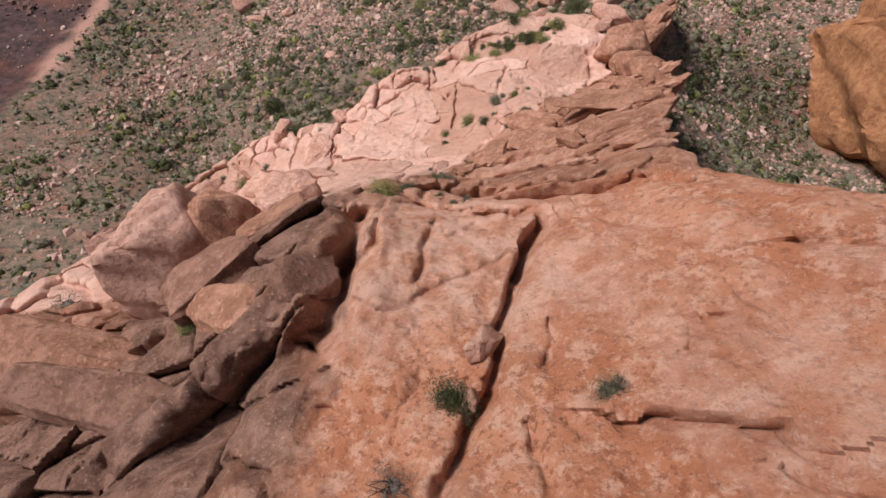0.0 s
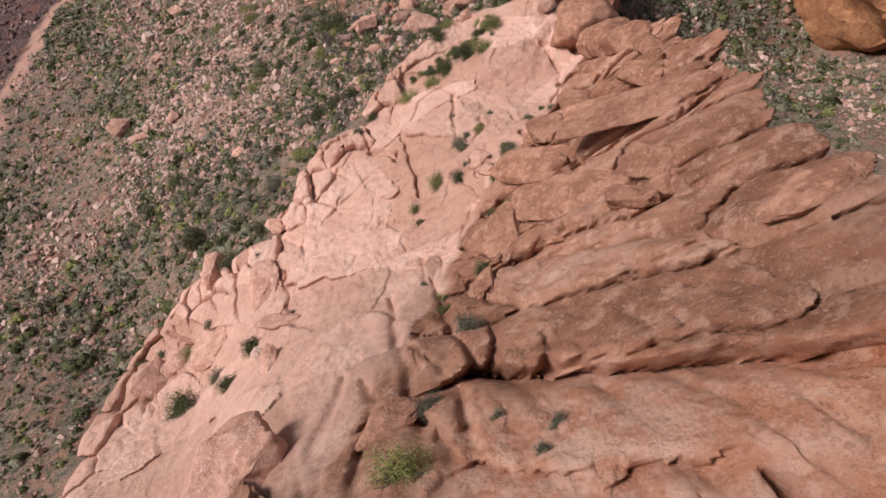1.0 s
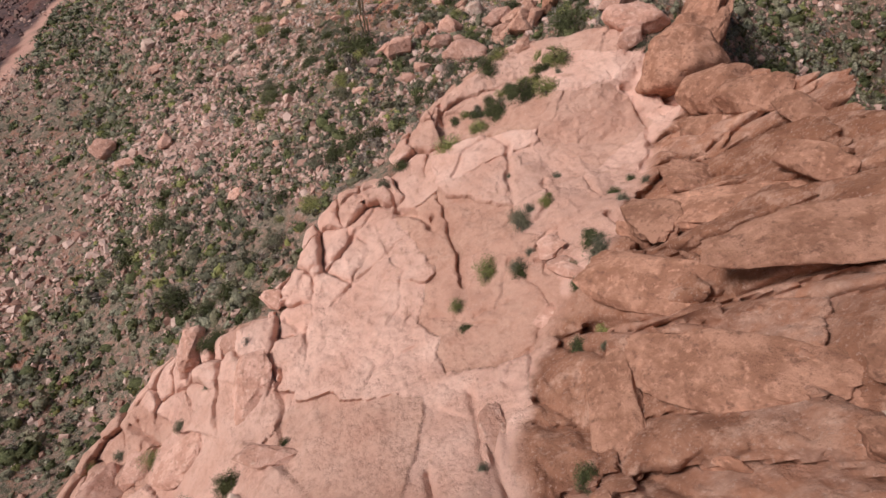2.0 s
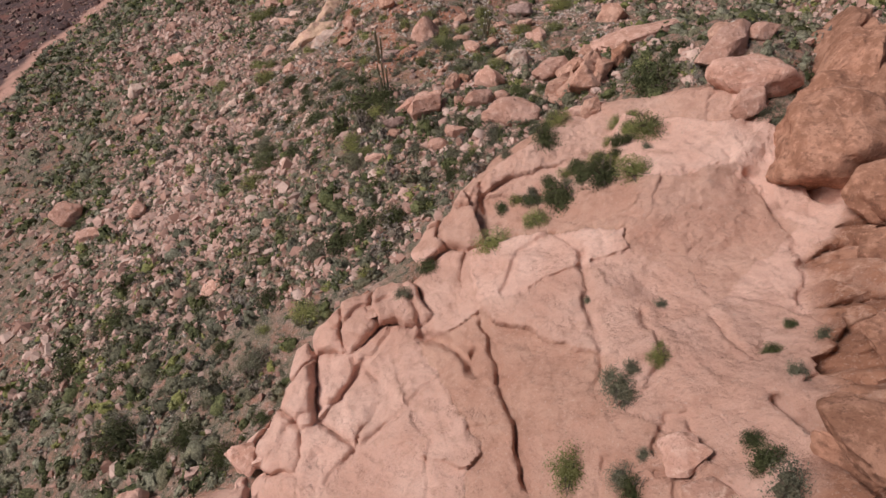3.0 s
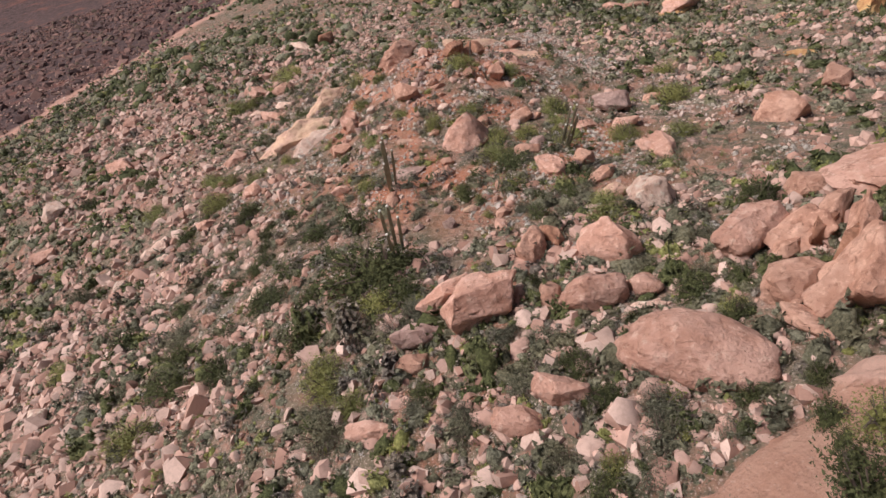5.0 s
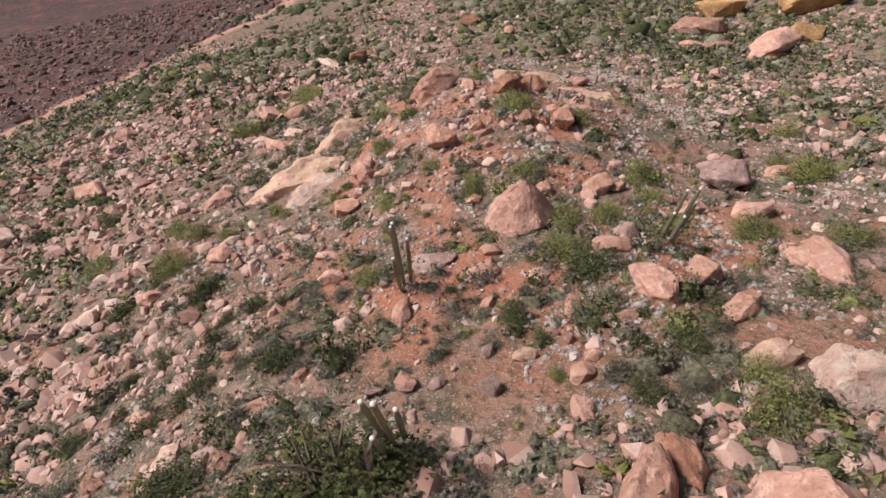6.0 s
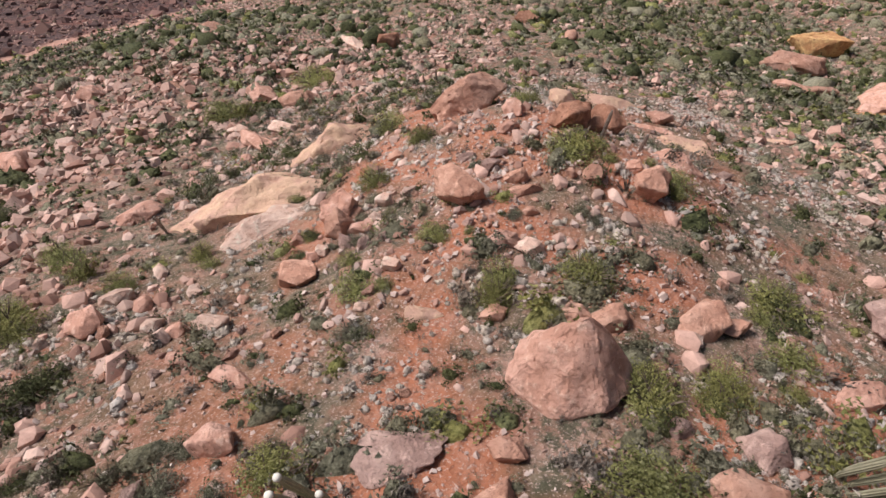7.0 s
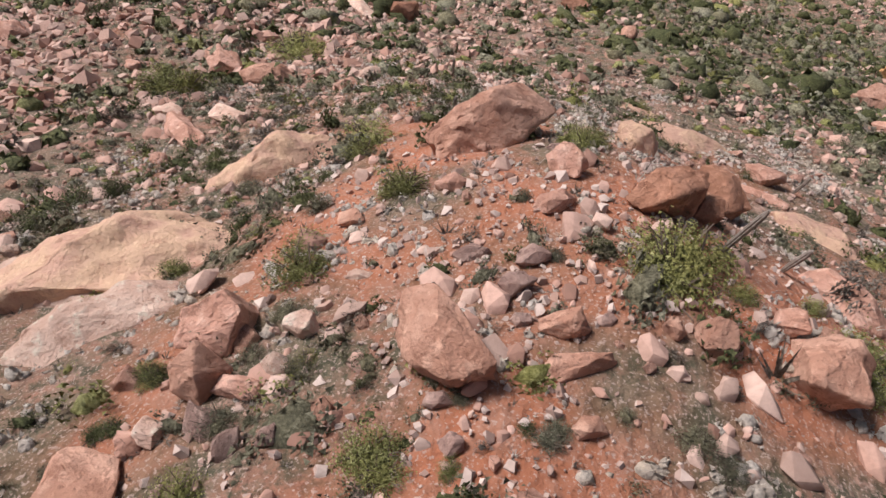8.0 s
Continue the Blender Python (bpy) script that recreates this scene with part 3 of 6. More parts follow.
TRAIL_X = [-56, -52, -45, -43.3, -41, -37, -31.5, -28, -24, -18, -14]
gx, gy = graded(-62, 72, 0.82, 2600), graded(-16, 142, 0.82, 2600)
X, Y = (a.ravel() for a in np.meshgrid(gx, gy))
me = mesh_from("ground", np.stack([X, Y, ground_height(X, Y)], 1), grid_faces(len(gx), len(gy)), GROUND, True)
line = np.interp(Y, TRAIL_Y, TRAIL_X) + 1.2 * fbm(X * 0.2, Y * 0.2, 3, 33)
float_layer(me, "dark_scree", step(0.8, -0.8, X - line))
float_layer(me, "trail", step(2.2, 0.6, abs(X - line - 1.0) + 0.8 * fbm(X * 0.5, Y * 0.5, 3, 34)) * (Y > 40))
red = step(1.0, 0.4, np.hypot((X - 6.3) / 1.3, (Y - 77.3) / 1.9) + 0.35 * fbm(X, Y, 3, 35))
crest = step(14, 5, abs(X - 10) + 0.0 * Y) * step(52, 60, Y) * step(90, 80, Y)
red = np.maximum(red, 0.9 * crest * step(-0.35, 0.3, fbm(X * 0.45, Y * 0.45, 4, 36)))
float_layer(me, "red_soil", red)
ground = tagged(new("ground", me), "steep stony desert slope of red soil, scree and dry weeds", "ground", kind="structure")

# crag
cx, cy = np.arange(-34, 28, 0.1), np.arange(-6, 46, 0.1)
X, Y = (a.ravel() for a in np.meshgrid(cx, cy))
Z = crag_height(X, Y).reshape(len(cy), len(cx))
Z[1:-1] = 0.06 * Z[:-2] + 0.88 * Z[1:-1] + 0.06 * Z[2:]
Z[:, 1:-1] = 0.06 * Z[:, :-2] + 0.88 * Z[:, 1:-1] + 0.06 * Z[:, 2:]
Z = Z.ravel()
low = ground_height(X, Y)
F = grid_faces(len(cx), len(cy))
F = F[(Z[F] > low[F] - 1.0).any(1)]
used = np.unique(F)
remap = np.zeros(len(X), int)
remap[used] = np.arange(len(used))
me = mesh_from("rock_outcrop", np.stack([X, Y, np.maximum(Z, low - 2.5)], 1)[used], remap[F], OUTCROP, True)
me.set_sharp_from_angle(angle=radians(55))
iron, broken = rock_kind(X[used], Y[used])
float_layer(me, "iron", iron)
float_layer(me, "broken", broken)
X, Y = X[used], Y[used]
bleach = 0.75 * step(8.5, 3.0, X + 1.6 * fbm(X * 0.35, Y * 0.35, 3, 151)) * step(0.6, 0.95, iron) * step(0.2, 2.5, Y + fbm(X * 0.5, Y * 0.5, 2, 152))
bleach = np.maximum(bleach, 0.4 * step(0.1, 0.7, fbm(X * 0.28, Y * 0.28, 4, 153)) * step(0.2, 0.5, iron))
float_layer(me, "bleached", bleach)
wx, wy = X + 0.25 * fbm(X * 0.7, Y * 0.7, 3, 60), Y + 0.25 * fbm(X * 0.7, Y * 0.7, 3, 70)
plate = np.where(iron < 0.3, cells(wx * 0.16 + wy * 0.1, wy * 0.22 - wx * 0.05, 101)[1], cells((wx * 0.97 - wy * 0.24) * 0.17, (wx * 0.24 + wy * 0.97) * 0.46, 81)[1])
float_layer(me, "plate", np.where(iron > 0.75, 0.5, plate))
crag = tagged(new("rock_outcrop", me), "steep pink and orange sandstone crag split by dark cracks", "rock outcrop", kind="structure")

# ---- rocks ----
def ball(level):
    bm = bmesh.new()
    bmesh.ops.create_icosphere(bm, subdivisions=level, radius=1.0)
    v = np.array([q.co[:] for q in bm.verts])
    f = np.array([[q.index for q in t.verts] for t in bm.faces])
    bm.free()
    return v / np.linalg.norm(v, axis=1)[:, None], f


BALLS = {k: ball(k) for k in (1, 2, 3)}


def hewn(seed, points=14, bevel=0.06, fine=0.0, boxy=False, wear=0.03, peaked=False):
    """A broken rock: the hull of a few scattered corners, its edges worn, 2 m across each way."""
    rng, bm = np.random.default_rng(seed), bmesh.new()
    k = np.arange(points) + 0.5
    turn, up = k * 2.39996 + rng.uniform(0, 6.28), 1 - 2 * k / points
    flat = np.sqrt(1 - up * up)
    p = np.stack([np.cos(turn) * flat, np.sin(turn) * flat, up], 1) + rng.normal(size=(points, 3)) * 0.2
    p = p / np.linalg.norm(p, axis=1)[:, None] * rng.uniform(0.8, 1.1, (points, 1))
    if boxy:
        p = np.sign(p) * abs(p) ** 0.55
    if peaked:
        p[:, 2] = np.where(p[:, 2] > 0, p[:, 2] * 0.35, p[:, 2])
        p = np.concatenate([p, [(0.08, 0.05, 1.5), (-0.12, 0.02, 1.42)]])
    for q in p:
        bm.verts.new(q)
    hull = bmesh.ops.convex_hull(bm, input=bm.verts[:])
    bmesh.ops.delete(bm, geom=list({v for v in hull["geom_interior"] + hull["geom_unused"] if isinstance(v, bmesh.types.BMVert) and not v.link_faces}), context="VERTS")
    bmesh.ops.dissolve_limit(bm, angle_limit=radians(14), verts=bm.verts[:], edges=bm.edges[:])
    if bevel:
        bmesh.ops.bevel(bm, geom=bm.edges[:], offset=bevel, segments=2 if bevel < 0.1 else 3, profile=0.5, affect="EDGES", clamp_overlap=True)
    bmesh.ops.triangulate(bm, faces=bm.faces[:])
    for _ in range(4 if fine else 0):
        long = [e for e in bm.edges if e.calc_length() > fine]
        if not long:
            break
        bmesh.ops.subdivide_edges(bm, edges=long, cuts=1)
        bmesh.ops.triangulate(bm, faces=bm.faces[:])
    bmesh.ops.recalc_face_normals(bm, faces=bm.faces[:])
    bm.normal_update()
    bm.verts.ensure_lookup_table()
    v, n = np.array([q.co[:] for q in bm.verts]), np.array([q.normal[:] for q in bm.verts])
    f = np.array([[q.index for q in t.verts] for t in bm.faces])
    bm.free()
    if wear:
        s = seed % 97
        lump = fbm(v[:, 0] * 1.6 + v[:, 2] + s, v[:, 1] * 1.6 - v[:, 2] * 1.3, 4, s) + 0.5 * fbm(v[:, 0] * 6 + v[:, 2] * 4, v[:, 1] * 6 + s, 3, s + 3)
        v = v + n * (lump * wear)[:, None]
    mid = (v.max(0) + v.min(0)) / 2
    return (v - mid) / (v.max(0) - v.min(0)) * 2, f


COUNT = [0]


def bearing(x, y, reach=0.8):
    """The surface's own axes at a place: along the contour, up or down it, and out of it."""
    z = surface_height([x + reach, x - reach, x, x], [y, y, y + reach, y - reach])
    n = Vector((z[1] - z[0], z[3] - z[2], 2 * reach)).normalized()
    n = (n + Vector((0, 0, 0.35))).normalized()
    e = (Vector((1, 0, 0)) - n.x * n).normalized()
    return Matrix((e, n.cross(e), n)).transposed()


def boulder(x, y, wide, deep, high, turn=0.0, tone="pink", sink=0.3, name="boulder", words="", flats=11, level=4, group="", peaked=False, worn=False):
    """A loose rock wide x deep x high metres on the surface at (x, y), turned about the surface's own upright."""
    COUNT[0] += 1
    block, dome = name != "boulder", name == "rock_dome"
    corners = 34 if dome else 15 if worn else 11 if block else flats - 1 + COUNT[0] % 4
    edge = 0.1 if dome else 0.13 if worn else 0.075 if block else 0.05
    v, f = hewn(1000 + COUNT[0] * 7, corners, edge, {3: 0.34, 4: 0.2, 5: 0.13, 6: 0.06}[level], block and not dome and not worn, 0.1 if dome else 0.11 if level == 6 else 0.075, peaked)
    me = mesh_from(name, v * (wide / 2, deep / 2, high / 2), f, ROCK[tone], True)
    me.set_sharp_from_angle(angle=radians(60 if dome else 42 if worn else 32))
    ob = new(name, me)
    axes = bearing(x, y, max(0.4, 0.3 * min(wide, deep)))
    sink = 0.74 if dome else 0.42 if block else sink
    z = surface_height([x], [y])[0]
    ob.matrix_world = Matrix.Translation(Vector((x, y, z)) + axes @ Vector((0, 0, high * (0.5 - sink)))) @ (axes @ Matrix.Rotation(radians(turn), 3, "Z")).to_4x4()
    size = "large" if max(wide, deep) > 1.6 else "medium-sized" if max(wide, deep) > 0.8 else "small"
    if block:
        words = words or f"rounded {tone} sandstone block set into the rock face"
    return tagged(ob, words or f"{size} angular {tone} sandstone boulder lying on the stony slope", "rock" if block else "boulder", group or ("rocks of the crag" if block else "boulders on the slope"))


def cactus(x, y, high, stems):
    """A columnar cactus: ribbed upright stems from one foot, pale flowers at their tips."""
    rng = random.Random(int(x * 100 + y))
    root = new("columnar_cactus")
    root.empty_display_size = 0.3
    root.location = (x, y, surface_height([x], [y])[0] - 0.05)
    for k in range(stems):
        tall = high * (1, 0.86, 0.62, 0.72, 0.5, 0.4)[k]
        a, lean = k * 2.1 + rng.uniform(-0.4, 0.4), 0 if k == 0 else rng.uniform(0.0, 0.035)
        thick = 0.055
        bm = bmesh.new()
        rings = []
        for i in range(11):
            s = i / 10
            foot = min(1.0, s * 9) * 0.27 * (k > 0)
            mid = Vector((math.cos(a) * (foot + lean * s * tall), math.sin(a) * (foot + lean * s * tall), s * tall))
            r = thick * (0.75 + 0.35 * min(1, s * 3)) * (1 if i < 9 else 0.85 if i == 9 else 0.35)
            rings.append([bm.verts.new(mid + r * (1 + 0.16 * (-1) ** q) * Vector((math.cos(q * math.pi / 9), math.sin(q * math.pi / 9), 0))) for q in range(18)])
        for lo, hi in zip(rings, rings[1:]):
            for q in range(18):
                bm.faces.new((lo[q], lo[(q + 1) % 18], hi[(q + 1) % 18], hi[q]))
        bm.faces.new(rings[-1])
        me = bpy.data.meshes.new("stem")
        bm.to_mesh(me)
        bm.free()
        me.materials.append(CACTUS if stems > 1 else DEADWOOD)
        stem = new("stem", me)
        stem.parent = root
        if stems > 1:
            v, f = BALLS[2]
            tip = rings and Vector((math.cos(a) * (0.27 * (k > 0) + lean * tall), math.sin(a) * (0.27 * (k > 0) + lean * tall), tall))
            flower = new("flower", mesh_from("flower", v * (0.06, 0.06, 0.05), f, BLOOM, True))
            flower.location = tip
            flower.parent = stem
            flower["label"] = "white flowers at the tip"
    words = "cluster of grey-green columnar cactus stems with white blooms" if stems > 1 else "weathered grey upright cactus stem on the slope"
    return tagged(root, words, "cactus", "columnar cacti")


def scatter(name, shapes, x, y, size, material, label, category, seed, flat=1.0, lift=0.1, tilt=0.5, smooth=False):
    """Many small things in one mesh, each set on the surface."""
    rng = np.random.default_rng(seed)
    z = surface_height(x, y)
    pick = rng.integers(0, len(shapes), len(x))
    turn = rng.uniform(0, 2 * math.pi, len(x))
    lean = rng.uniform(-tilt, tilt, len(x))
    stretch = rng.uniform(0.6, 1.4, (len(x), 3)) * (1, 1, flat)
    V, F, base = [], [], 0
    for k, (v, f) in enumerate(shapes):
        m = pick == k
        n = m.sum()
        if not n:
            continue
        p = v[None] * stretch[m][:, None] * size[m][:, None, None]
        c, s = np.cos(lean[m])[:, None], np.sin(lean[m])[:, None]
        p = np.stack([p[..., 0], p[..., 1] * c - p[..., 2] * s, p[..., 1] * s + p[..., 2] * c], -1)
        c, s = np.cos(turn[m])[:, None], np.sin(turn[m])[:, None]
        p = np.stack([p[..., 0] * c - p[..., 1] * s, p[..., 0] * s + p[..., 1] * c, p[..., 2]], -1)
        p = p + np.stack([x[m], y[m], z[m] + lift * size[m]], -1)[:, None]
        V.append(p.reshape(-1, 3))
        F.append((f[None] + (base + np.arange(n) * len(v))[:, None, None]).reshape(-1, f.shape[1]))
        base += n * len(v)
    me = mesh_from(name, np.concatenate(V), np.concatenate(F), material, bool(smooth))
    if smooth > 1:
        me.set_sharp_from_angle(angle=radians(smooth))
    return tagged(new(name, me), label, category, kind="stuff")


def spread(n, box, seed, chance):
    """n random places in the box, kept where chance(x, y) allows it, none on the crag."""
    rng = np.random.default_rng(seed)
    x, y = rng.uniform(box[0], box[1], n), rng.uniform(box[2], box[3], n)
    keep = rng.uniform(size=n) < chance(x, y)
    x, y = x[keep], y[keep]
    keep = crag_depth(x, y) < -0.2
    return x[keep], y[keep]


# ---- plants ----
def leaf_cloud(n, leaf, seed, squat=0.75, core=1, heart=0.75):
    """A dome of small leaf blades about 1 m in radius round a dense heart."""
    rng = np.random.default_rng(seed)
    tufts = rng.normal(size=(max(6, n // 14), 3))
    tufts /= np.linalg.norm(tufts, axis=1)[:, None]
    tufts *= rng.uniform(0.45, 0.78, len(tufts))[:, None]
    tufts[:, 2] = abs(tufts[:, 2]) * squat
    home = tufts[rng.integers(0, len(tufts), n)]
    p = home + rng.normal(size=(n, 3)) * 0.12
    p[:, 2] = abs(p[:, 2])
    out = rng.normal(size=(n, 3)) * 0.55 + p + (0, 0, 0.3)
    a = np.cross(out, rng.normal(size=(n, 3))) + (0, 0, 0.2)
    a /= np.linalg.norm(a, axis=1)[:, None]
    b = np.cross(out, a)
    b /= np.linalg.norm(b, axis=1)[:, None]
    s = leaf * rng.uniform(0.6, 1.4, n)[:, None]
    v = np.stack([p - b * s * 0.45, p + b * s * 0.45, p + a * s * 1.2], 1).reshape(-1, 3)
    f = np.arange(n * 3).reshape(-1, 3)
    if core:
        cv, cf = BALLS[core]
        cf = cf[cv[cf].mean(1)[:, 2] > -0.3]
        swell = 1 + 0.3 * fbm(cv[:, 0] * 2.2 + cv[:, 2] * 1.7 + seed, cv[:, 1] * 2.2 - cv[:, 2] * 1.3, 2, seed % 50)
        lump = cv * (swell * rng.uniform(0.72, 1.15, len(cv)))[:, None] * heart * (1, 1, squat)
        f = np.concatenate([f, cf + len(v)])
        v = np.concatenate([v, lump])
    return v, f


def twig(bm, a, b, r1, r2):
    a, b = Vector(a), Vector(b)
    d = (b - a).normalized()
    s = d.orthogonal().normalized()
    t = d.cross(s)
    ring = []
    for q, r in ((a, r1), (b, r2)):
        ring.append([bm.verts.new(q + r * (math.cos(k * 2.0944) * s + math.sin(k * 2.0944) * t)) for k in range(3)])
    for k in range(3):
        bm.faces.new((ring[0][k], ring[0][(k + 1) % 3], ring[1][(k + 1) % 3], ring[1][k]))


def branch_mesh(seed):
    rng, bm = random.Random(seed), bmesh.new()
    for _ in range(9):
        a = rng.uniform(0, 6.28)
        out, up = rng.uniform(0.3, 0.75), rng.uniform(0.3, 0.75)
        mid = (math.cos(a) * out * 0.45, math.sin(a) * out * 0.45, up * 0.55)
        twig(bm, (0, 0, -0.12), mid, 0.035, 0.022)
        for _ in range(2):
            b = a + rng.uniform(-0.7, 0.7)
            twig(bm, mid, (math.cos(b) * out, math.sin(b) * out, up * rng.uniform(0.8, 1.25)), 0.022, 0.008)
    me = bpy.data.meshes.new("twig_frame")
    bm.to_mesh(me)
    bm.free()
    me.materials.append(BARK)
    return me


BRANCHES = [branch_mesh(s) for s in range(4)]
FOLIAGE = {}
for kind, count, leaf in (("dark", 2600, 0.052), ("sage", 2200, 0.048), ("bright", 2600, 0.048), ("dry", 800, 0.045)):
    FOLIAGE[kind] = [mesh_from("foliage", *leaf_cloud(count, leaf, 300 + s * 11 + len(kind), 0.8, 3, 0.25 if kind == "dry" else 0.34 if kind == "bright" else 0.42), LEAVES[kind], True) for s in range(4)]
SHRUB_WORDS = {
    "dark": "dense dark green desert shrub rooted among stones",
    "sage": "low grey-green brittle shrub rooted among stones",
    "bright": "yellow-green feathery desert shrub rooted among stones",
    "dry": "leafless grey-brown twiggy shrub rooted among stones",
}
PLANTED = [0]


def shrub(x, y, radius, kind="dark", high=1.0):
    PLANTED[0] += 1
    k = PLANTED[0]
    root = new("shrub")
    root.empty_display_size = 0.2
    root.location = (x, y, surface_height([x], [y])[0] - 0.03)
    root.rotation_euler = (0, 0, k * 2.4)
    radius *= 1.2 if kind == "bright" else 1.0
    wide = radius * (1.0 + 0.35 * math.sin(k * 1.7))
    root.scale = (wide * 1.2, radius * 1.2, radius * (0.95 + 0.2 * math.sin(k * 2.9)) * high)
    part = new("foliage", FOLIAGE[kind][k % 4])
    part.parent = root
    part = new("twig_frame", BRANCHES[k % 4])
    part.parent = root
    return tagged(root, SHRUB_WORDS[kind], "shrub", "desert shrubs")


# rocks, one by one
boulder(-9.78, 4.46, 5.18, 3.38, 2.54, 34, "shaded_brown", name="sandstone_slab")
boulder(-8.57, 8.64, 4.67, 3.01, 1.02, 15, "brown", name="sandstone_slab")
boulder(-18.04, 1.13, 11.02, 3.82, 2.87, -16, "brown", level=5, name="sandstone_slab")
boulder(-13.80, -0.75, 12.15, 2.64, 1.99, -14, "shaded_brown", level=5, name="sandstone_slab")
boulder(-5.00, 3.98, 3.00, 2.37, 0.80, 35, "shaded_brown", name="sandstone_slab")
TAN = dict(name="sandstone_block", level=5, words="huge tan-topped sandstone block wedged at the crag's edge")
boulder(-14.60, 6.60, 7.60, 6.00, 8.50, 30, "pink", **TAN)
boulder(-11.30, 8.20, 5.00, 4.20, 6.50, 12, "brown", **TAN)
boulder(-19.50, 7.40, 6.00, 4.60, 9.00, 50, "pink", **TAN)
boulder(-8.00, 10.20, 4.20, 3.40, 3.60, 35, "pink", **TAN)
boulder(1.11, 1.11, 2.00, 0.91, 0.68, 53, "orange")
boulder(0.63, -0.43, 0.71, 0.40, 0.30, -77, "orange", level=3)
boulder(-16.43, 5.87, 7.80, 2.85, 0.96, -27, "brown", name="sandstone_slab")
boulder(-2.55, 10.29, 2.54, 1.60, 0.53, 60, "brown", name="sandstone_slab")
boulder(-8.24, 2.88, 5.20, 2.21, 0.75, -26, "brown", level=5, name="sandstone_slab")
boulder(10.39, 11.77, 2.66, 1.67, 0.56, 8, "brown", name="sandstone_slab")
boulder(10.25, 8.68, 2.41, 1.09, 0.81, -102, "brown", name="sandstone_slab")
boulder(8.67, 17.03, 7.97, 3.28, 1.11, -51, "brown", level=5, name="sandstone_block")
boulder(9.30, 20.97, 6.22, 2.79, 0.94, -57, "brown", name="sandstone_block")
boulder(14.27, 23.10, 7.68, 2.54, 0.85, -46, "brown", name="sandstone_block")
boulder(13.52, 19.93, 8.67, 2.77, 0.93, -41, "brown", level=5, name="sandstone_block")
boulder(16.79, 23.15, 3.23, 1.58, 1.19, -68, "brown", name="sandstone_block")
boulder(21.49, 29.18, 4.50, 2.74, 2.05, -75, "brown", name="sandstone_block")
boulder(20.70, 26.69, 2.99, 1.45, 1.08, -76, "brown", name="sandstone_block")
boulder(11.03, 16.25, 3.01, 1.74, 0.59, -74, "brown", name="sandstone_block")
boulder(9.22, 14.94, 2.39, 0.99, 0.75, -42, "brown", name="sandstone_block")
boulder(10.58, 14.87, 1.14, 1.04, 0.78, -34, "brown", level=3, name="sandstone_block")
boulder(6.85, 15.08, 1.13, 0.38, 0.28, -40, "brown", level=3)
boulder(6.87, 14.92, 1.47, 0.41, 0.31, -38, "brown", level=3)
boulder(5.50, 16.95, 5.10, 2.10, 0.71, -116, "brown", name="sandstone_block")
boulder(1.53, 17.29, 3.31, 1.36, 0.46, -98, "pink", name="sandstone_block")
boulder(2.90, 14.51, 2.52, 1.08, 0.36, -111, "brown", name="sandstone_block")
boulder(7.95, 23.00, 2.98, 0.83, 0.62, -59, "pink")
boulder(9.68, 15.43, 0.66, 0.36, 0.27, -60, "pale", level=3)
boulder(-12.02, 27.40, 2.69, 1.68, 1.26, 1, "pink", level=3)
boulder(-15.81, 28.03, 4.46, 1.78, 1.33, 85, "pink")
boulder(-11.18, 23.23, 5.83, 3.01, 1.01, 70, "pink")
boulder(-17.24, 20.77, 5.03, 2.83, 0.95, 6, "pink")
boulder(-20.91, 21.57, 3.91, 2.50, 0.84, 40, "pink", level=3)
boulder(-23.58, 20.51, 4.47, 3.05, 1.03, 57, "pink")
boulder(-9.08, 29.72, 1.56, 2.15, 1.18, 36, "pink", level=3)
boulder(-11.56, 17.72, 1.10, 0.93, 0.70, -40, "pale", level=3)
boulder(-9.81, 16.14, 3.14, 1.29, 0.97, 86, "pink")
boulder(-9.56, 19.22, 4.20, 1.47, 1.10, -26, "pink")
boulder(6.12, 21.47, 1.59, 0.99, 0.34, 34, "pink", level=3)
boulder(15.80, 25.90, 2.90, 2.50, 0.84, -22, "brown", name="sandstone_block")
boulder(11.97, 24.12, 3.87, 2.47, 0.84, -75, "brown", name="sandstone_block")
boulder(11.49, 23.46, 2.73, 1.36, 0.46, -69, "brown", name="sandstone_block")
boulder(7.99, 24.87, 1.65, 1.42, 0.48, -22, "pink", level=3)
boulder(7.94, 23.84, 1.60, 0.90, 0.31, -34, "pink", level=3)
boulder(-1.14, 35.04, 2.75, 1.11, 0.37, -8, "pink", level=3)
boulder(-11.33, 41.75, 2.19, 1.20, 0.40, 5, "pink", level=3)
boulder(-27.43, 57.40, 2.86, 3.79, 3.24, 47, "pink", level=3)
boulder(-24.48, 53.34, 2.73, 1.72, 1.29, -26, "pink", level=3)
boulder(-8.54, 40.84, 0.75, 0.88, 0.56, 6, "pale", level=3)
boulder(-19.43, 53.56, 1.89, 2.16, 1.42, 31, "pink", level=3)
boulder(22.42, 50.35, 6.83, 3.91, 1.32, -21, "pink")
boulder(16.60, 46.50, 3.70, 2.40, 2.60, 22, "orange", level=5)
boulder(14.77, 43.20, 1.65, 1.16, 0.87, 38, "orange")
boulder(26.52, 58.68, 2.61, 2.69, 1.96, -48, "orange", level=3)
boulder(-23.08, 76.42, 2.31, 2.16, 1.62, 58, "pale", level=3)
boulder(-6.92, 45.07, 1.00, 1.24, 0.75, 5, "pink", level=3)
boulder(-1.75, 72.21, 3.90, 1.65, 0.55, -22, "pale", level=3)
boulder(11.11, 46.16, 4.25, 2.80, 2.11, -34, "pink", level=5, worn=True)
boulder(9.02, 52.19, 1.09, 1.91, 1.39, -38, "orange", worn=True)
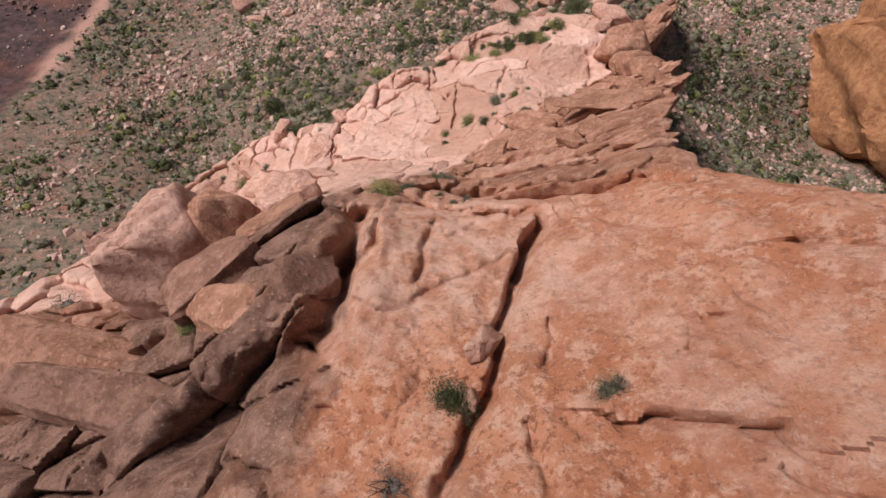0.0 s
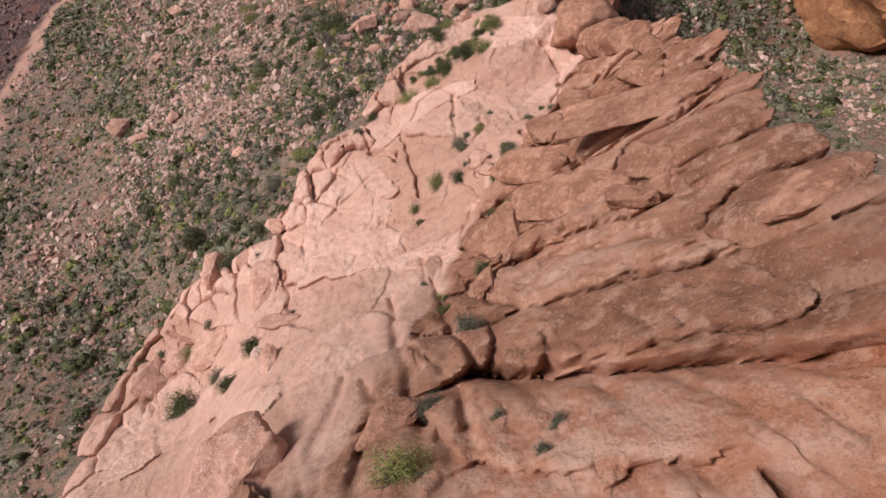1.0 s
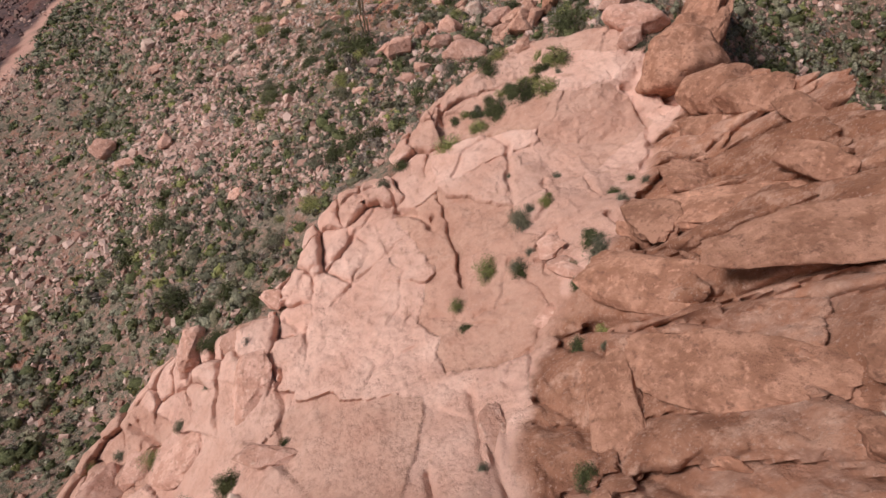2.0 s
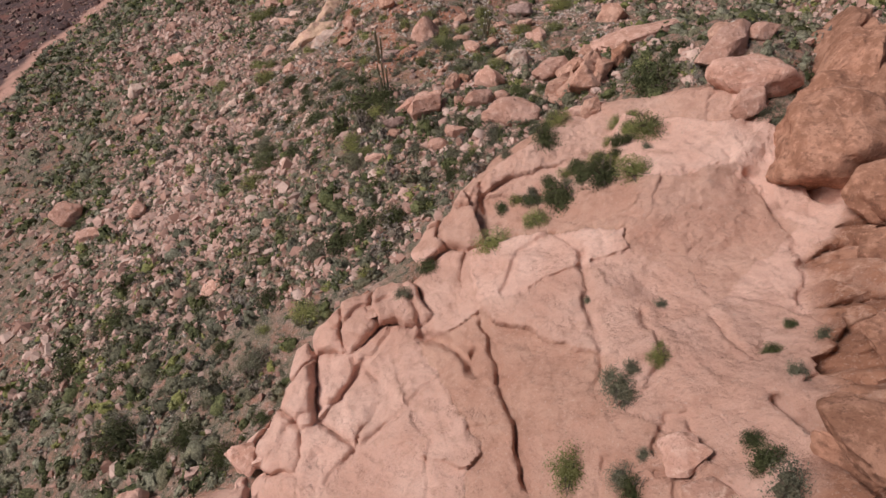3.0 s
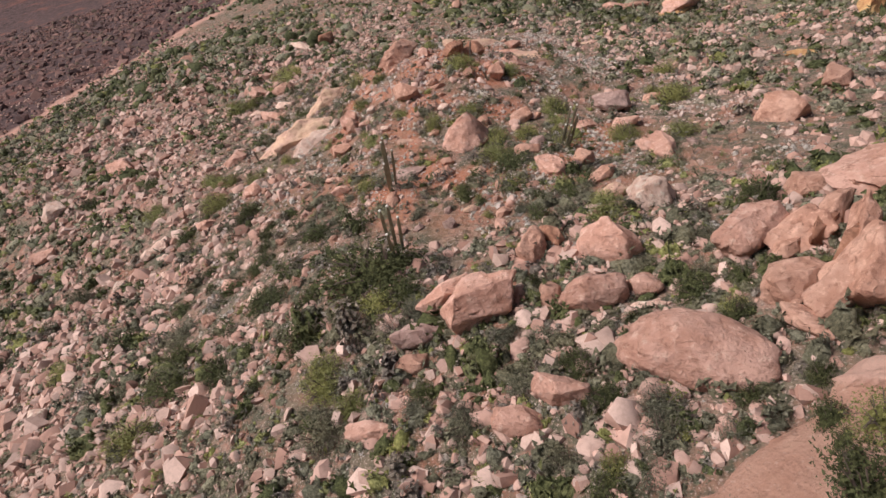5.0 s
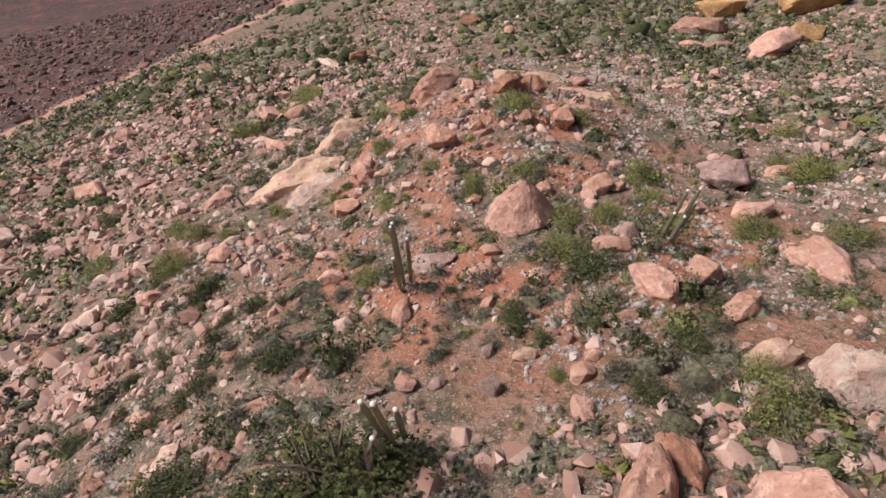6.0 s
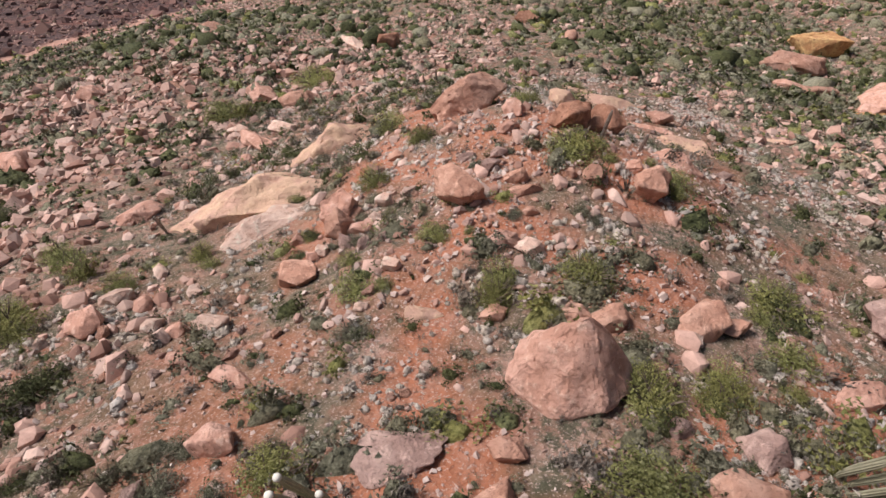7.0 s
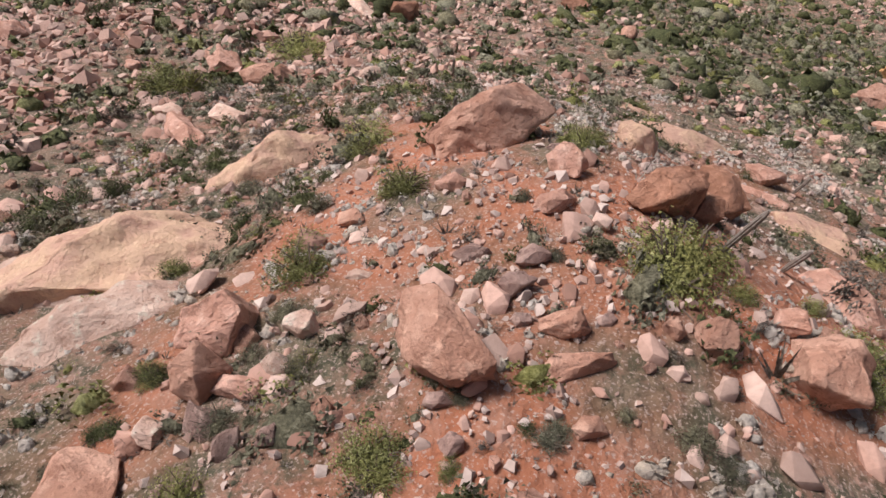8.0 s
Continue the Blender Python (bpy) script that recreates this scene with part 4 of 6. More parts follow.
boulder(11.47, 51.11, 2.38, 1.91, 2.15, -12, "pink", worn=True)
boulder(9.73, 49.30, 2.64, 1.58, 1.77, -1, "pink", worn=True)
boulder(8.60, 49.72, 0.89, 1.11, 0.99, -24, "orange", level=3, worn=True)
boulder(11.59, 48.96, 1.17, 0.95, 0.99, -12, "pink", level=3, worn=True)
boulder(11.23, 48.27, 1.13, 0.37, 0.28, -23, "pale", level=3, worn=True)
boulder(9.97, 52.68, 1.57, 0.89, 0.66, -83, "brown", level=3, worn=True)
boulder(14.95, 53.68, 2.06, 2.02, 1.81, -23, "pale")
boulder(13.21, 52.03, 0.78, 0.67, 0.51, -17, "pale", level=3, worn=True)
boulder(5.38, 51.07, 2.68, 1.15, 1.39, -3, "pink")
boulder(6.37, 50.27, 3.01, 1.78, 2.14, 8, "pink")
boulder(3.85, 49.87, 1.97, 0.93, 1.12, -7, "grey")
boulder(3.37, 48.86, 1.32, 0.80, 0.90, -13, "orange", level=3)
boulder(7.39, 46.26, 1.69, 1.05, 1.26, -27, "pink")
boulder(5.89, 45.77, 1.50, 0.80, 0.94, -24, "pink")
boulder(14.94, 47.18, 2.17, 1.65, 1.24, 9, "orange")
boulder(14.15, 45.96, 1.00, 1.74, 0.76, 8, "orange")
boulder(16.76, 48.94, 2.58, 1.64, 1.23, 11, "orange")
boulder(19.56, 51.21, 1.87, 1.39, 1.04, -9, "orange", level=3)
boulder(15.60, 49.65, 3.18, 1.65, 1.74, 25, "pink")
boulder(18.91, 58.10, 3.09, 1.43, 1.07, -99, "pink")
boulder(-21.69, 70.17, 2.40, 1.34, 1.00, -14, "pink", level=3)
boulder(-12.75, 62.25, 1.04, 0.87, 0.66, 53, "pale", level=3)
boulder(-2.71, 55.51, 1.14, 0.95, 0.72, 21, "pale", level=3)
boulder(-14.32, 53.58, 1.02, 1.73, 0.78, 26, "pale", level=3)
boulder(1.62, 47.00, 1.72, 0.71, 0.53, -20, "pink")
boulder(-16.41, 68.41, 0.64, 0.73, 0.49, -5, "pale", level=3)
boulder(-11.22, 64.28, 1.14, 1.04, 0.78, -3, "pale", level=3)
boulder(8.52, 54.20, 1.18, 0.58, 0.43, -75, "pink", level=3)
boulder(48.38, 80.31, 1.36, 1.91, 1.01, -48, "orange", level=3)
boulder(32.20, 60.99, 1.74, 2.19, 1.32, -45, "orange", level=3)
boulder(9.74, 63.50, 2.90, 2.40, 2.90, 13, "pink", peaked=True)
boulder(5.81, 61.76, 2.42, 1.29, 0.44, 12, "grey")
boulder(7.62, 60.52, 1.71, 0.98, 0.73, 42, "orange")
boulder(9.28, 59.82, 0.82, 0.70, 0.52, -4, "yellow", level=3)
boulder(4.46, 59.02, 1.89, 0.68, 0.52, 74, "orange")
boulder(9.83, 58.01, 1.55, 0.56, 0.42, 70, "orange")
boulder(12.66, 58.20, 1.97, 1.23, 0.93, -79, "pink")
boulder(12.44, 60.80, 1.51, 0.92, 0.69, 4, "orange", level=3)
boulder(13.46, 61.73, 1.12, 1.00, 0.75, 18, "grey", level=3)
boulder(14.63, 58.72, 1.30, 1.60, 0.98, -12, "orange")
boulder(14.80, 56.92, 2.17, 0.91, 0.68, 33, "orange")
boulder(14.02, 54.95, 0.95, 1.49, 0.71, -88, "yellow")
boulder(8.07, 61.82, 0.91, 0.60, 0.45, -19, "orange", level=3)
boulder(13.84, 65.31, 1.98, 1.09, 0.82, 31, "orange", level=3)
boulder(14.79, 65.26, 0.96, 0.65, 0.49, 10, "orange", level=3)
boulder(11.23, 65.30, 1.14, 0.78, 0.58, 24, "orange", level=3)
boulder(20.27, 65.36, 3.03, 2.24, 1.68, 11, "grey")
boulder(19.52, 62.33, 1.84, 1.20, 0.90, 12, "pink", level=3)
boulder(17.17, 63.22, 1.95, 0.87, 0.65, 17, "pink", level=3)
boulder(-10.24, 64.40, 1.46, 1.21, 0.91, -38, "pale", level=3)
boulder(-7.08, 64.50, 1.36, 0.85, 0.65, -20, "pink", level=3)
boulder(-3.69, 58.60, 0.88, 0.42, 0.32, -23, "pale", level=3)
boulder(1.71, 58.91, 0.75, 0.35, 0.26, -24, "pale", level=3)
boulder(-3.82, 66.23, 1.25, 1.11, 0.84, -14, "pink", level=3)
boulder(-1.90, 64.69, 0.63, 0.81, 0.47, -10, "pale", level=3)
boulder(0.14, 66.07, 1.16, 0.77, 0.59, -21, "pale", level=3)
boulder(1.86, 62.19, 1.26, 0.92, 0.69, -34, "pink", level=3)
boulder(1.61, 63.97, 1.21, 0.59, 0.44, -26, "pink", level=3)
boulder(-6.04, 73.17, 2.18, 1.14, 0.86, 29, "pink", level=3)
boulder(2.40, 68.03, 1.50, 1.15, 0.87, -16, "orange", level=3)
boulder(-16.21, 109.73, 2.94, 2.11, 1.58, 15, "orange", level=3)
boulder(-2.55, 88.61, 3.00, 1.83, 1.37, 7, "orange", level=3)
boulder(-6.24, 90.82, 2.11, 1.66, 1.25, -65, "pink", level=3)
boulder(-4.50, 57.43, 1.05, 0.78, 0.59, -1, "pink", level=3)
boulder(0.21, 56.55, 1.29, 0.63, 0.47, -8, "pink", level=3)
boulder(4.35, 56.15, 0.57, 0.72, 0.43, 31, "pink", level=3)
boulder(7.76, 56.41, 0.82, 0.53, 0.40, 2, "yellow", level=3)
boulder(8.94, 55.40, 0.96, 0.70, 0.52, 42, "orange", level=3)
boulder(9.53, 55.95, 0.51, 0.46, 0.34, -24, "pink", level=3)
boulder(18.53, 59.46, 0.76, 0.62, 0.46, 3, "pink", level=3)
boulder(18.52, 58.78, 0.90, 1.29, 0.67, 30, "pink", level=3)
boulder(22.56, 63.71, 0.89, 0.61, 0.47, -6, "orange", level=3)
boulder(23.41, 65.51, 1.35, 1.14, 0.86, -2, "orange", level=3)
boulder(-9.90, 63.16, 0.89, 0.72, 0.55, -18, "pale", level=3)
boulder(-7.73, 60.05, 1.05, 0.87, 0.65, -12, "pink", level=3)
boulder(-9.47, 61.47, 0.61, 0.68, 0.45, 48, "pale", level=3)
boulder(-6.00, 61.84, 0.40, 0.50, 0.30, 25, "pale", level=3)
boulder(-3.73, 67.57, 1.18, 0.72, 0.54, 25, "pale", level=3)
boulder(-4.29, 73.81, 0.72, 0.55, 0.41, 26, "pink", level=3)
boulder(3.23, 59.70, 0.53, 0.45, 0.34, 2, "pale", level=3)
boulder(1.37, 57.86, 0.45, 0.37, 0.28, -21, "pink", level=3)
boulder(3.46, 56.10, 0.59, 0.42, 0.32, 10, "grey", level=3)
boulder(5.18, 55.97, 0.59, 0.41, 0.30, 14, "grey", level=3)
boulder(-17.89, 80.65, 3.03, 2.08, 1.55, -39, "pink", level=3)
boulder(-3.55, 81.53, 3.31, 1.28, 0.96, -54, "pink", level=3)
boulder(-19.96, 92.50, 2.10, 1.66, 1.24, 15, "pink", level=3)
boulder(-0.22, 103.50, 5.40, 1.45, 1.09, -54, "pale", level=3)
boulder(1.90, 87.31, 1.47, 1.10, 0.82, 3, "pink", level=3)
boulder(11.22, 57.25, 0.80, 0.47, 0.34, 6, "pink", level=3)
boulder(10.68, 58.08, 0.32, 0.42, 0.24, -48, "pink", level=3)
boulder(7.15, 58.68, 1.03, 0.43, 0.31, 43, "pink", level=3)
boulder(46.05, 105.24, 9.58, 3.62, 2.71, 14, "orange")
boulder(53.04, 112.82, 7.31, 4.61, 3.46, -1, "ochre", level=3)
boulder(40.93, 98.22, 3.61, 1.66, 1.24, -29, "pink", level=3)
boulder(49.16, 96.47, 11.75, 4.01, 3.01, 37, "pink")
boulder(55.59, 99.04, 5.60, 3.99, 3.00, 2, "ochre", level=3)
boulder(62.70, 107.42, 8.61, 8.54, 6.40, 38, "ochre")
boulder(46.59, 94.29, 7.51, 2.13, 0.72, 12, "ochre")
boulder(29.19, 80.39, 8.12, 1.65, 1.24, -32, "yellow", name="rock_dome")
boulder(18.36, 80.35, 3.20, 0.82, 0.62, -20, "pink", level=3, name="rock_dome")
boulder(16.08, 88.67, 4.80, 1.39, 1.04, -14, "yellow", name="rock_dome")
boulder(19.65, 81.54, 1.61, 1.07, 0.81, -20, "pink", level=3)
boulder(50.99, 74.27, 2.20, 8.96, 2.45, -44, "ochre")
boulder(42.83, 97.59, 5.65, 1.85, 1.39, 20, "orange", level=3)
boulder(35.54, 66.56, 2.28, 1.01, 0.34, -44, "ochre", level=3)
boulder(10.39, 65.50, 0.81, 0.78, 0.58, -3, "orange", level=3)
boulder(8.24, 65.66, 0.84, 0.57, 0.42, 5, "orange", level=3)
boulder(9.51, 68.02, 0.94, 0.62, 0.47, -3, "pale", level=3)
boulder(-1.88, 66.26, 0.69, 0.85, 0.52, -12, "pale", level=3)
boulder(-2.84, 68.88, 0.48, 0.80, 0.35, 25, "pale", level=3)
boulder(-2.65, 67.19, 0.64, 0.84, 0.47, 33, "pink", level=3)
boulder(-1.20, 67.83, 0.64, 0.54, 0.40, 67, "pale", level=3)
boulder(-0.88, 65.89, 0.66, 0.61, 0.46, 1, "pink", level=3)
boulder(0.67, 67.21, 0.46, 0.45, 0.34, 4, "pink", level=3)
boulder(-2.37, 67.97, 0.32, 0.49, 0.23, 37, "pink", level=3)
boulder(4.62, 66.11, 0.47, 0.33, 0.24, 1, "pale", level=3)
boulder(6.38, 65.71, 1.11, 0.61, 0.21, -3, "yellow")
boulder(5.43, 67.57, 0.64, 0.40, 0.30, -10, "pale", level=3)
boulder(-0.20, 64.72, 0.52, 0.65, 0.40, 67, "pink", level=3)
boulder(2.70, 68.79, 0.57, 0.54, 0.40, 10, "pink", level=3)
boulder(8.47, 78.28, 4.00, 2.40, 2.30, 31, "orange", level=5)
boulder(7.48, 70.73, 2.20, 1.20, 1.25, -51, "orange")
boulder(3.38, 71.02, 1.67, 1.44, 1.51, 51, "pink")
boulder(3.50, 69.95, 1.15, 1.00, 1.30, 20, "orange")
boulder(4.24, 69.83, 1.09, 0.51, 0.55, -4, "pink")
boulder(5.77, 69.50, 0.41, 0.59, 0.42, 35, "orange", level=3)
boulder(4.97, 71.13, 0.74, 0.50, 0.52, -2, "pale", level=3)
boulder(9.69, 70.61, 1.45, 0.46, 0.48, 20, "orange")
boulder(9.55, 71.36, 0.91, 0.55, 0.59, 26, "orange")
boulder(12.33, 71.51, 0.95, 0.70, 0.73, 13, "orange")
boulder(11.47, 71.57, 0.44, 0.45, 0.45, -7, "orange", level=3)
boulder(14.23, 71.25, 1.30, 1.42, 1.34, -11, "orange")
boulder(13.92, 72.14, 0.60, 0.60, 0.63, -21, "pink", level=3)
boulder(12.15, 75.04, 1.98, 1.23, 1.29, 27, "brown")
boulder(14.18, 76.38, 1.72, 1.20, 1.26, -31, "brown")
boulder(13.20, 75.08, 0.93, 0.74, 0.77, 41, "brown", level=3)
boulder(13.04, 79.38, 1.44, 1.14, 1.20, -18, "yellow", level=3)
boulder(17.32, 84.17, 5.50, 3.38, 2.54, -24, "yellow", name="rock_dome")
boulder(10.02, 75.84, 1.02, 0.82, 0.87, -21, "pink", level=3)
boulder(9.64, 74.40, 0.99, 0.50, 0.52, 18, "pink", level=3)
boulder(7.45, 75.21, 0.87, 0.44, 0.46, -14, "pink", level=3)
boulder(7.98, 72.99, 0.80, 0.36, 0.38, 9, "grey", level=3)
boulder(9.11, 72.89, 0.72, 0.42, 0.45, 14, "grey", level=3)
boulder(8.78, 72.17, 0.73, 0.45, 0.48, 29, "grey", level=3)
boulder(8.83, 71.40, 0.40, 0.32, 0.34, 1, "grey", level=3)
boulder(7.54, 69.81, 0.49, 0.29, 0.31, -1, "grey", level=3)
boulder(7.80, 69.14, 0.39, 0.33, 0.35, 19, "grey", level=3)
boulder(8.37, 68.95, 0.17, 0.24, 0.18, -5, "pink", level=3)
boulder(9.76, 69.63, 0.60, 0.34, 0.36, 21, "orange", level=3)
boulder(3.01, 68.97, 0.53, 0.58, 0.40, 14, "pale", level=3)
boulder(-5.51, 89.87, 1.96, 2.42, 1.47, 51, "pink", level=3)
boulder(2.41, 104.47, 2.98, 2.48, 1.86, 33, "brown", level=3)
boulder(18.03, 114.31, 2.76, 2.28, 1.71, -8, "brown", level=3)
boulder(21.07, 105.62, 1.41, 1.59, 1.10, -13, "orange", level=3)
boulder(2.80, 89.40, 1.57, 0.95, 0.71, 8, "pale", level=3)
boulder(5.29, 74.27, 0.69, 0.51, 0.38, -4, "orange", level=3)
boulder(-0.80, 73.30, 7.20, 4.00, 4.60, 30, "yellow", level=5, name="rock_dome")
boulder(0.40, 71.60, 4.60, 2.40, 2.20, 30, "pale", name="rock_dome")
boulder(1.87, 78.13, 5.20, 3.60, 4.40, 41, "yellow", name="rock_dome")
boulder(3.69, 78.48, 2.32, 0.97, 0.72, 73, "yellow", name="rock_dome")
boulder(19.67, 77.92, 3.94, 2.70, 2.03, -38, "yellow", name="rock_dome")
boulder(16.09, 73.35, 2.42, 2.50, 1.88, -49, "pink", name="rock_dome")
boulder(5.80, 72.50, 0.65, 0.29, 0.21, -3, "pale", level=3)
boulder(10.35, 71.60, 0.37, 0.31, 0.23, 16, "grey", level=3)
boulder(-2.38, 83.14, 2.13, 1.01, 0.76, -15, "pale", level=3)
boulder(-5.23, 83.52, 1.45, 0.88, 0.65, -16, "pale", level=3)
boulder(-12.65, 84.68, 2.15, 1.14, 0.85, 83, "pink", level=3)
boulder(-10.81, 89.66, 1.04, 1.16, 0.75, 13, "pink", level=3)

# brown massif on the crag's east rim, and fractured blocks below it
RIM = dict(group="rocks of the crag", level=5, worn=True)
boulder(22.10, 34.60, 6.20, 5.00, 4.80, -25, "brown", sink=0.45, words="huge rounded brown sandstone boulder on the rim of the crag", **RIM)
boulder(23.60, 37.00, 5.60, 3.60, 5.60, 40, "brown", sink=0.4, words="tall rounded brown sandstone boulder on the rim of the crag", **RIM)
boulder(25.60, 37.20, 8.50, 2.60, 6.20, 50, "brown", sink=0.42, words="upright slab-like brown sandstone boulder leaning on the crag", **RIM)
boulder(26.80, 39.60, 8.20, 2.40, 6.00, 46, "brown", sink=0.42, words="upright slab-like brown sandstone boulder leaning on the crag", **RIM)
boulder(28.40, 41.90, 7.60, 2.40, 4.60, 44, "brown", sink=0.42, words="long rounded brown sandstone boulder below the crag", **RIM)
boulder(21.40, 31.20, 4.60, 3.40, 2.80, -35, "brown", sink=0.48, words="rounded brown sandstone block on the rim of the crag", **RIM)
boulder(19.80, 29.20, 3.60, 2.20, 1.70, -60, "brown", sink=0.48, words="rounded brown sandstone block on the rim of the crag", **RIM)
boulder(22.00, 40.40, 4.90, 2.70, 2.30, -30, "pink", worn=True)
boulder(20.90, 38.90, 2.20, 1.60, 1.30, 12, "pink")
boulder(22.40, 43.30, 4.60, 2.20, 1.90, 24, "pink")
boulder(23.60, 44.90, 2.40, 1.70, 1.40, 50, "orange")
boulder(24.80, 43.70, 2.00, 1.50, 1.20, -15, "pink", level=3)
SPLIT = dict(group="rocks of the crag", level=4, flats=9)
boulder(18.30, 49.40, 3.00, 0.90, 1.30, 34, "orange", **SPLIT)
boulder(17.40, 48.90, 2.40, 0.80, 1.10, 30, "brown", **SPLIT)
boulder(17.90, 48.10, 2.90, 1.00, 1.70, 38, "orange", **SPLIT)
boulder(16.90, 47.50, 2.60, 1.00, 1.50, 33, "brown", **SPLIT)
boulder(17.60, 46.70, 2.90, 1.30, 1.90, 40, "orange", **SPLIT)
boulder(16.00, 48.60, 1.30, 0.80, 0.80, 20, "orange", **SPLIT)
boulder(15.50, 46.30, 2.70, 1.60, 1.80, 26, "orange", **SPLIT)
boulder(20.80, 50.60, 2.80, 1.20, 1.30, 30, "orange", **SPLIT)
boulder(19.40, 47.60, 2.60, 1.40, 1.80, 42, "brown", **SPLIT)

# shrubs, one by one
shrub(0.10, -0.50, 0.62, "dark")
shrub(4.00, -0.20, 0.55, "sage")
shrub(-10.53, 2.24, 0.58, "bright")
shrub(-1.30, 10.30, 0.5, "sage")
shrub(1.30, 12.60, 0.62, "sage")
shrub(0.70, 13.90, 0.6, "dark")
shrub(-1.50, -2.50, 0.80, "dry")
shrub(-24.34, 5.22, 1.16, "dry")
shrub(-2.40, 9.10, 0.7, "bright")
shrub(0.40, 9.40, 0.32, "sage")
shrub(1.00, 8.40, 0.28, "sage")
shrub(1.70, 8.80, 0.26, "sage")
shrub(6.28, 19.51, 0.52, "dark")
shrub(6.86, 19.19, 0.27, "sage")
shrub(3.44, 15.49, 0.49, "dark")
shrub(7.68, 19.82, 0.38, "bright")
shrub(4.78, 25.14, 0.91, "bright")
shrub(6.18, 24.20, 0.70, "dark")
shrub(7.73, 22.17, 0.43, "dark")
shrub(9.45, 23.45, 0.79, "sage")
shrub(12.58, 26.20, 0.53, "sage")
shrub(14.67, 26.99, 0.44, "sage")
shrub(7.55, 27.29, 0.75, "sage")
shrub(9.38, 28.04, 0.46, "bright")
shrub(8.74, 31.42, 0.32, "sage")
shrub(12.69, 37.81, 1.13, "dark")
shrub(10.59, 37.67, 1.10, "dark")
shrub(13.85, 37.30, 0.96, "bright")
shrub(8.95, 37.01, 0.70, "bright")
shrub(6.39, 36.55, 0.84, "bright")
shrub(2.65, 36.74, 0.67, "dark")
shrub(0.82, 35.43, 0.65, "sage")
shrub(2.46, 23.83, 0.51, "bright")
shrub(2.37, 22.37, 0.36, "dark")
shrub(-12.23, 18.60, 0.90, "dark")
shrub(-14.60, 16.78, 1.17, "dark")
shrub(-16.45, 18.08, 0.85, "sage")
shrub(-20.09, 21.68, 0.68, "bright")
shrub(-16.98, 23.16, 0.54, "sage")
shrub(-24.85, 22.68, 0.52, "bright")
shrub(-19.94, 16.93, 1.34, "dark")
shrub(-14.38, 28.02, 0.73, "dark")
shrub(0.53, 16.40, 0.34, "sage")
shrub(0.91, 15.02, 0.32, "bright")
shrub(1.09, 14.63, 0.21, "dark")
shrub(-8.65, 19.77, 0.36, "dark")
shrub(-14.54, 24.90, 0.45, "sage")
shrub(-10.95, 26.83, 0.44, "dry")
shrub(21.89, 37.72, 0.96, "sage")
shrub(16.14, 39.83, 0.91, "bright")
shrub(-23.57, 19.08, 0.49, "bright")
shrub(-22.46, 22.78, 0.45, "sage")
shrub(11.29, 41.96, 0.99, "dark")
shrub(3.86, 41.42, 0.72, "dark")
shrub(18.62, 43.57, 1.75, "dark")
shrub(21.15, 38.21, 0.71, "sage")
shrub(22.05, 37.55, 0.73, "sage")
shrub(-8.16, 31.47, 0.75, "dark")
shrub(-10.51, 30.09, 0.99, "dark")
shrub(-4.99, 36.90, 0.78, "bright")
shrub(-0.96, 38.05, 0.52, "bright")
shrub(-7.91, 36.93, 0.51, "bright")
shrub(-8.56, 34.88, 1.12, "sage")
shrub(2.93, 53.44, 1.87, "dark")
shrub(-6.58, 53.66, 1.04, "dark")
shrub(-17.81, 33.39, 1.70, "dark")
shrub(-13.67, 28.37, 0.70, "dark")
shrub(9.62, 24.25, 0.60, "dark")
shrub(8.03, 23.24, 0.49, "dark")
shrub(6.13, 24.68, 0.65, "sage")
shrub(-0.48, 41.23, 1.13, "dark")
shrub(1.54, 41.38, 1.11, "dark")
shrub(-3.86, 41.01, 1.18, "sage")
shrub(-2.20, 40.91, 0.96, "dark")
shrub(7.13, 43.10, 0.76, "dark")
shrub(5.84, 42.84, 0.76, "dark")
shrub(8.37, 43.42, 0.69, "sage")
shrub(-7.46, 38.92, 0.79, "dark")
shrub(-19.54, 42.01, 1.22, "dark")
shrub(-16.92, 39.39, 0.91, "dark")
shrub(-22.94, 39.79, 1.39, "dark")
shrub(-25.30, 38.73, 1.02, "sage")
shrub(-12.86, 31.92, 0.94, "dark")
shrub(-11.77, 33.42, 0.76, "sage")
shrub(-14.77, 31.18, 0.96, "dark")
shrub(-18.54, 37.44, 0.90, "dark")
shrub(-10.94, 36.89, 0.64, "dark")
shrub(0.21, 49.09, 0.86, "bright")
shrub(-0.29, 51.68, 0.92, "dark")
shrub(1.56, 51.18, 0.79, "sage")
shrub(3.71, 52.03, 1.09, "dark")
shrub(2.84, 51.79, 0.80, "bright")
shrub(-6.79, 52.03, 1.02, "dark")
shrub(-4.24, 51.78, 0.82, "dark")
shrub(-7.98, 50.15, 1.12, "bright")
shrub(0.10, 47.45, 0.90, "sage")
shrub(1.21, 48.12, 0.54, "bright")
shrub(3.54, 47.67, 0.50, "dark")
shrub(6.15, 48.66, 0.67, "sage")
shrub(8.03, 46.76, 0.64, "dark")
shrub(6.60, 46.92, 0.64, "sage")
shrub(4.49, 46.54, 0.54, "sage")
shrub(17.40, 51.22, 1.03, "dark")
shrub(12.70, 48.08, 0.81, "dark")
shrub(12.96, 46.85, 0.61, "dark")
shrub(14.14, 48.01, 0.74, "dark")
shrub(12.90, 53.42, 0.91, "bright")
shrub(10.21, 54.36, 0.57, "dark")
shrub(8.28, 50.40, 0.51, "dark")
shrub(3.03, 50.45, 0.84, "dry")
shrub(-11.10, 53.41, 0.66, "sage")
shrub(-14.02, 55.86, 0.68, "bright")
shrub(-7.34, 70.05, 0.78, "bright")
shrub(-7.12, 67.01, 0.71, "bright")
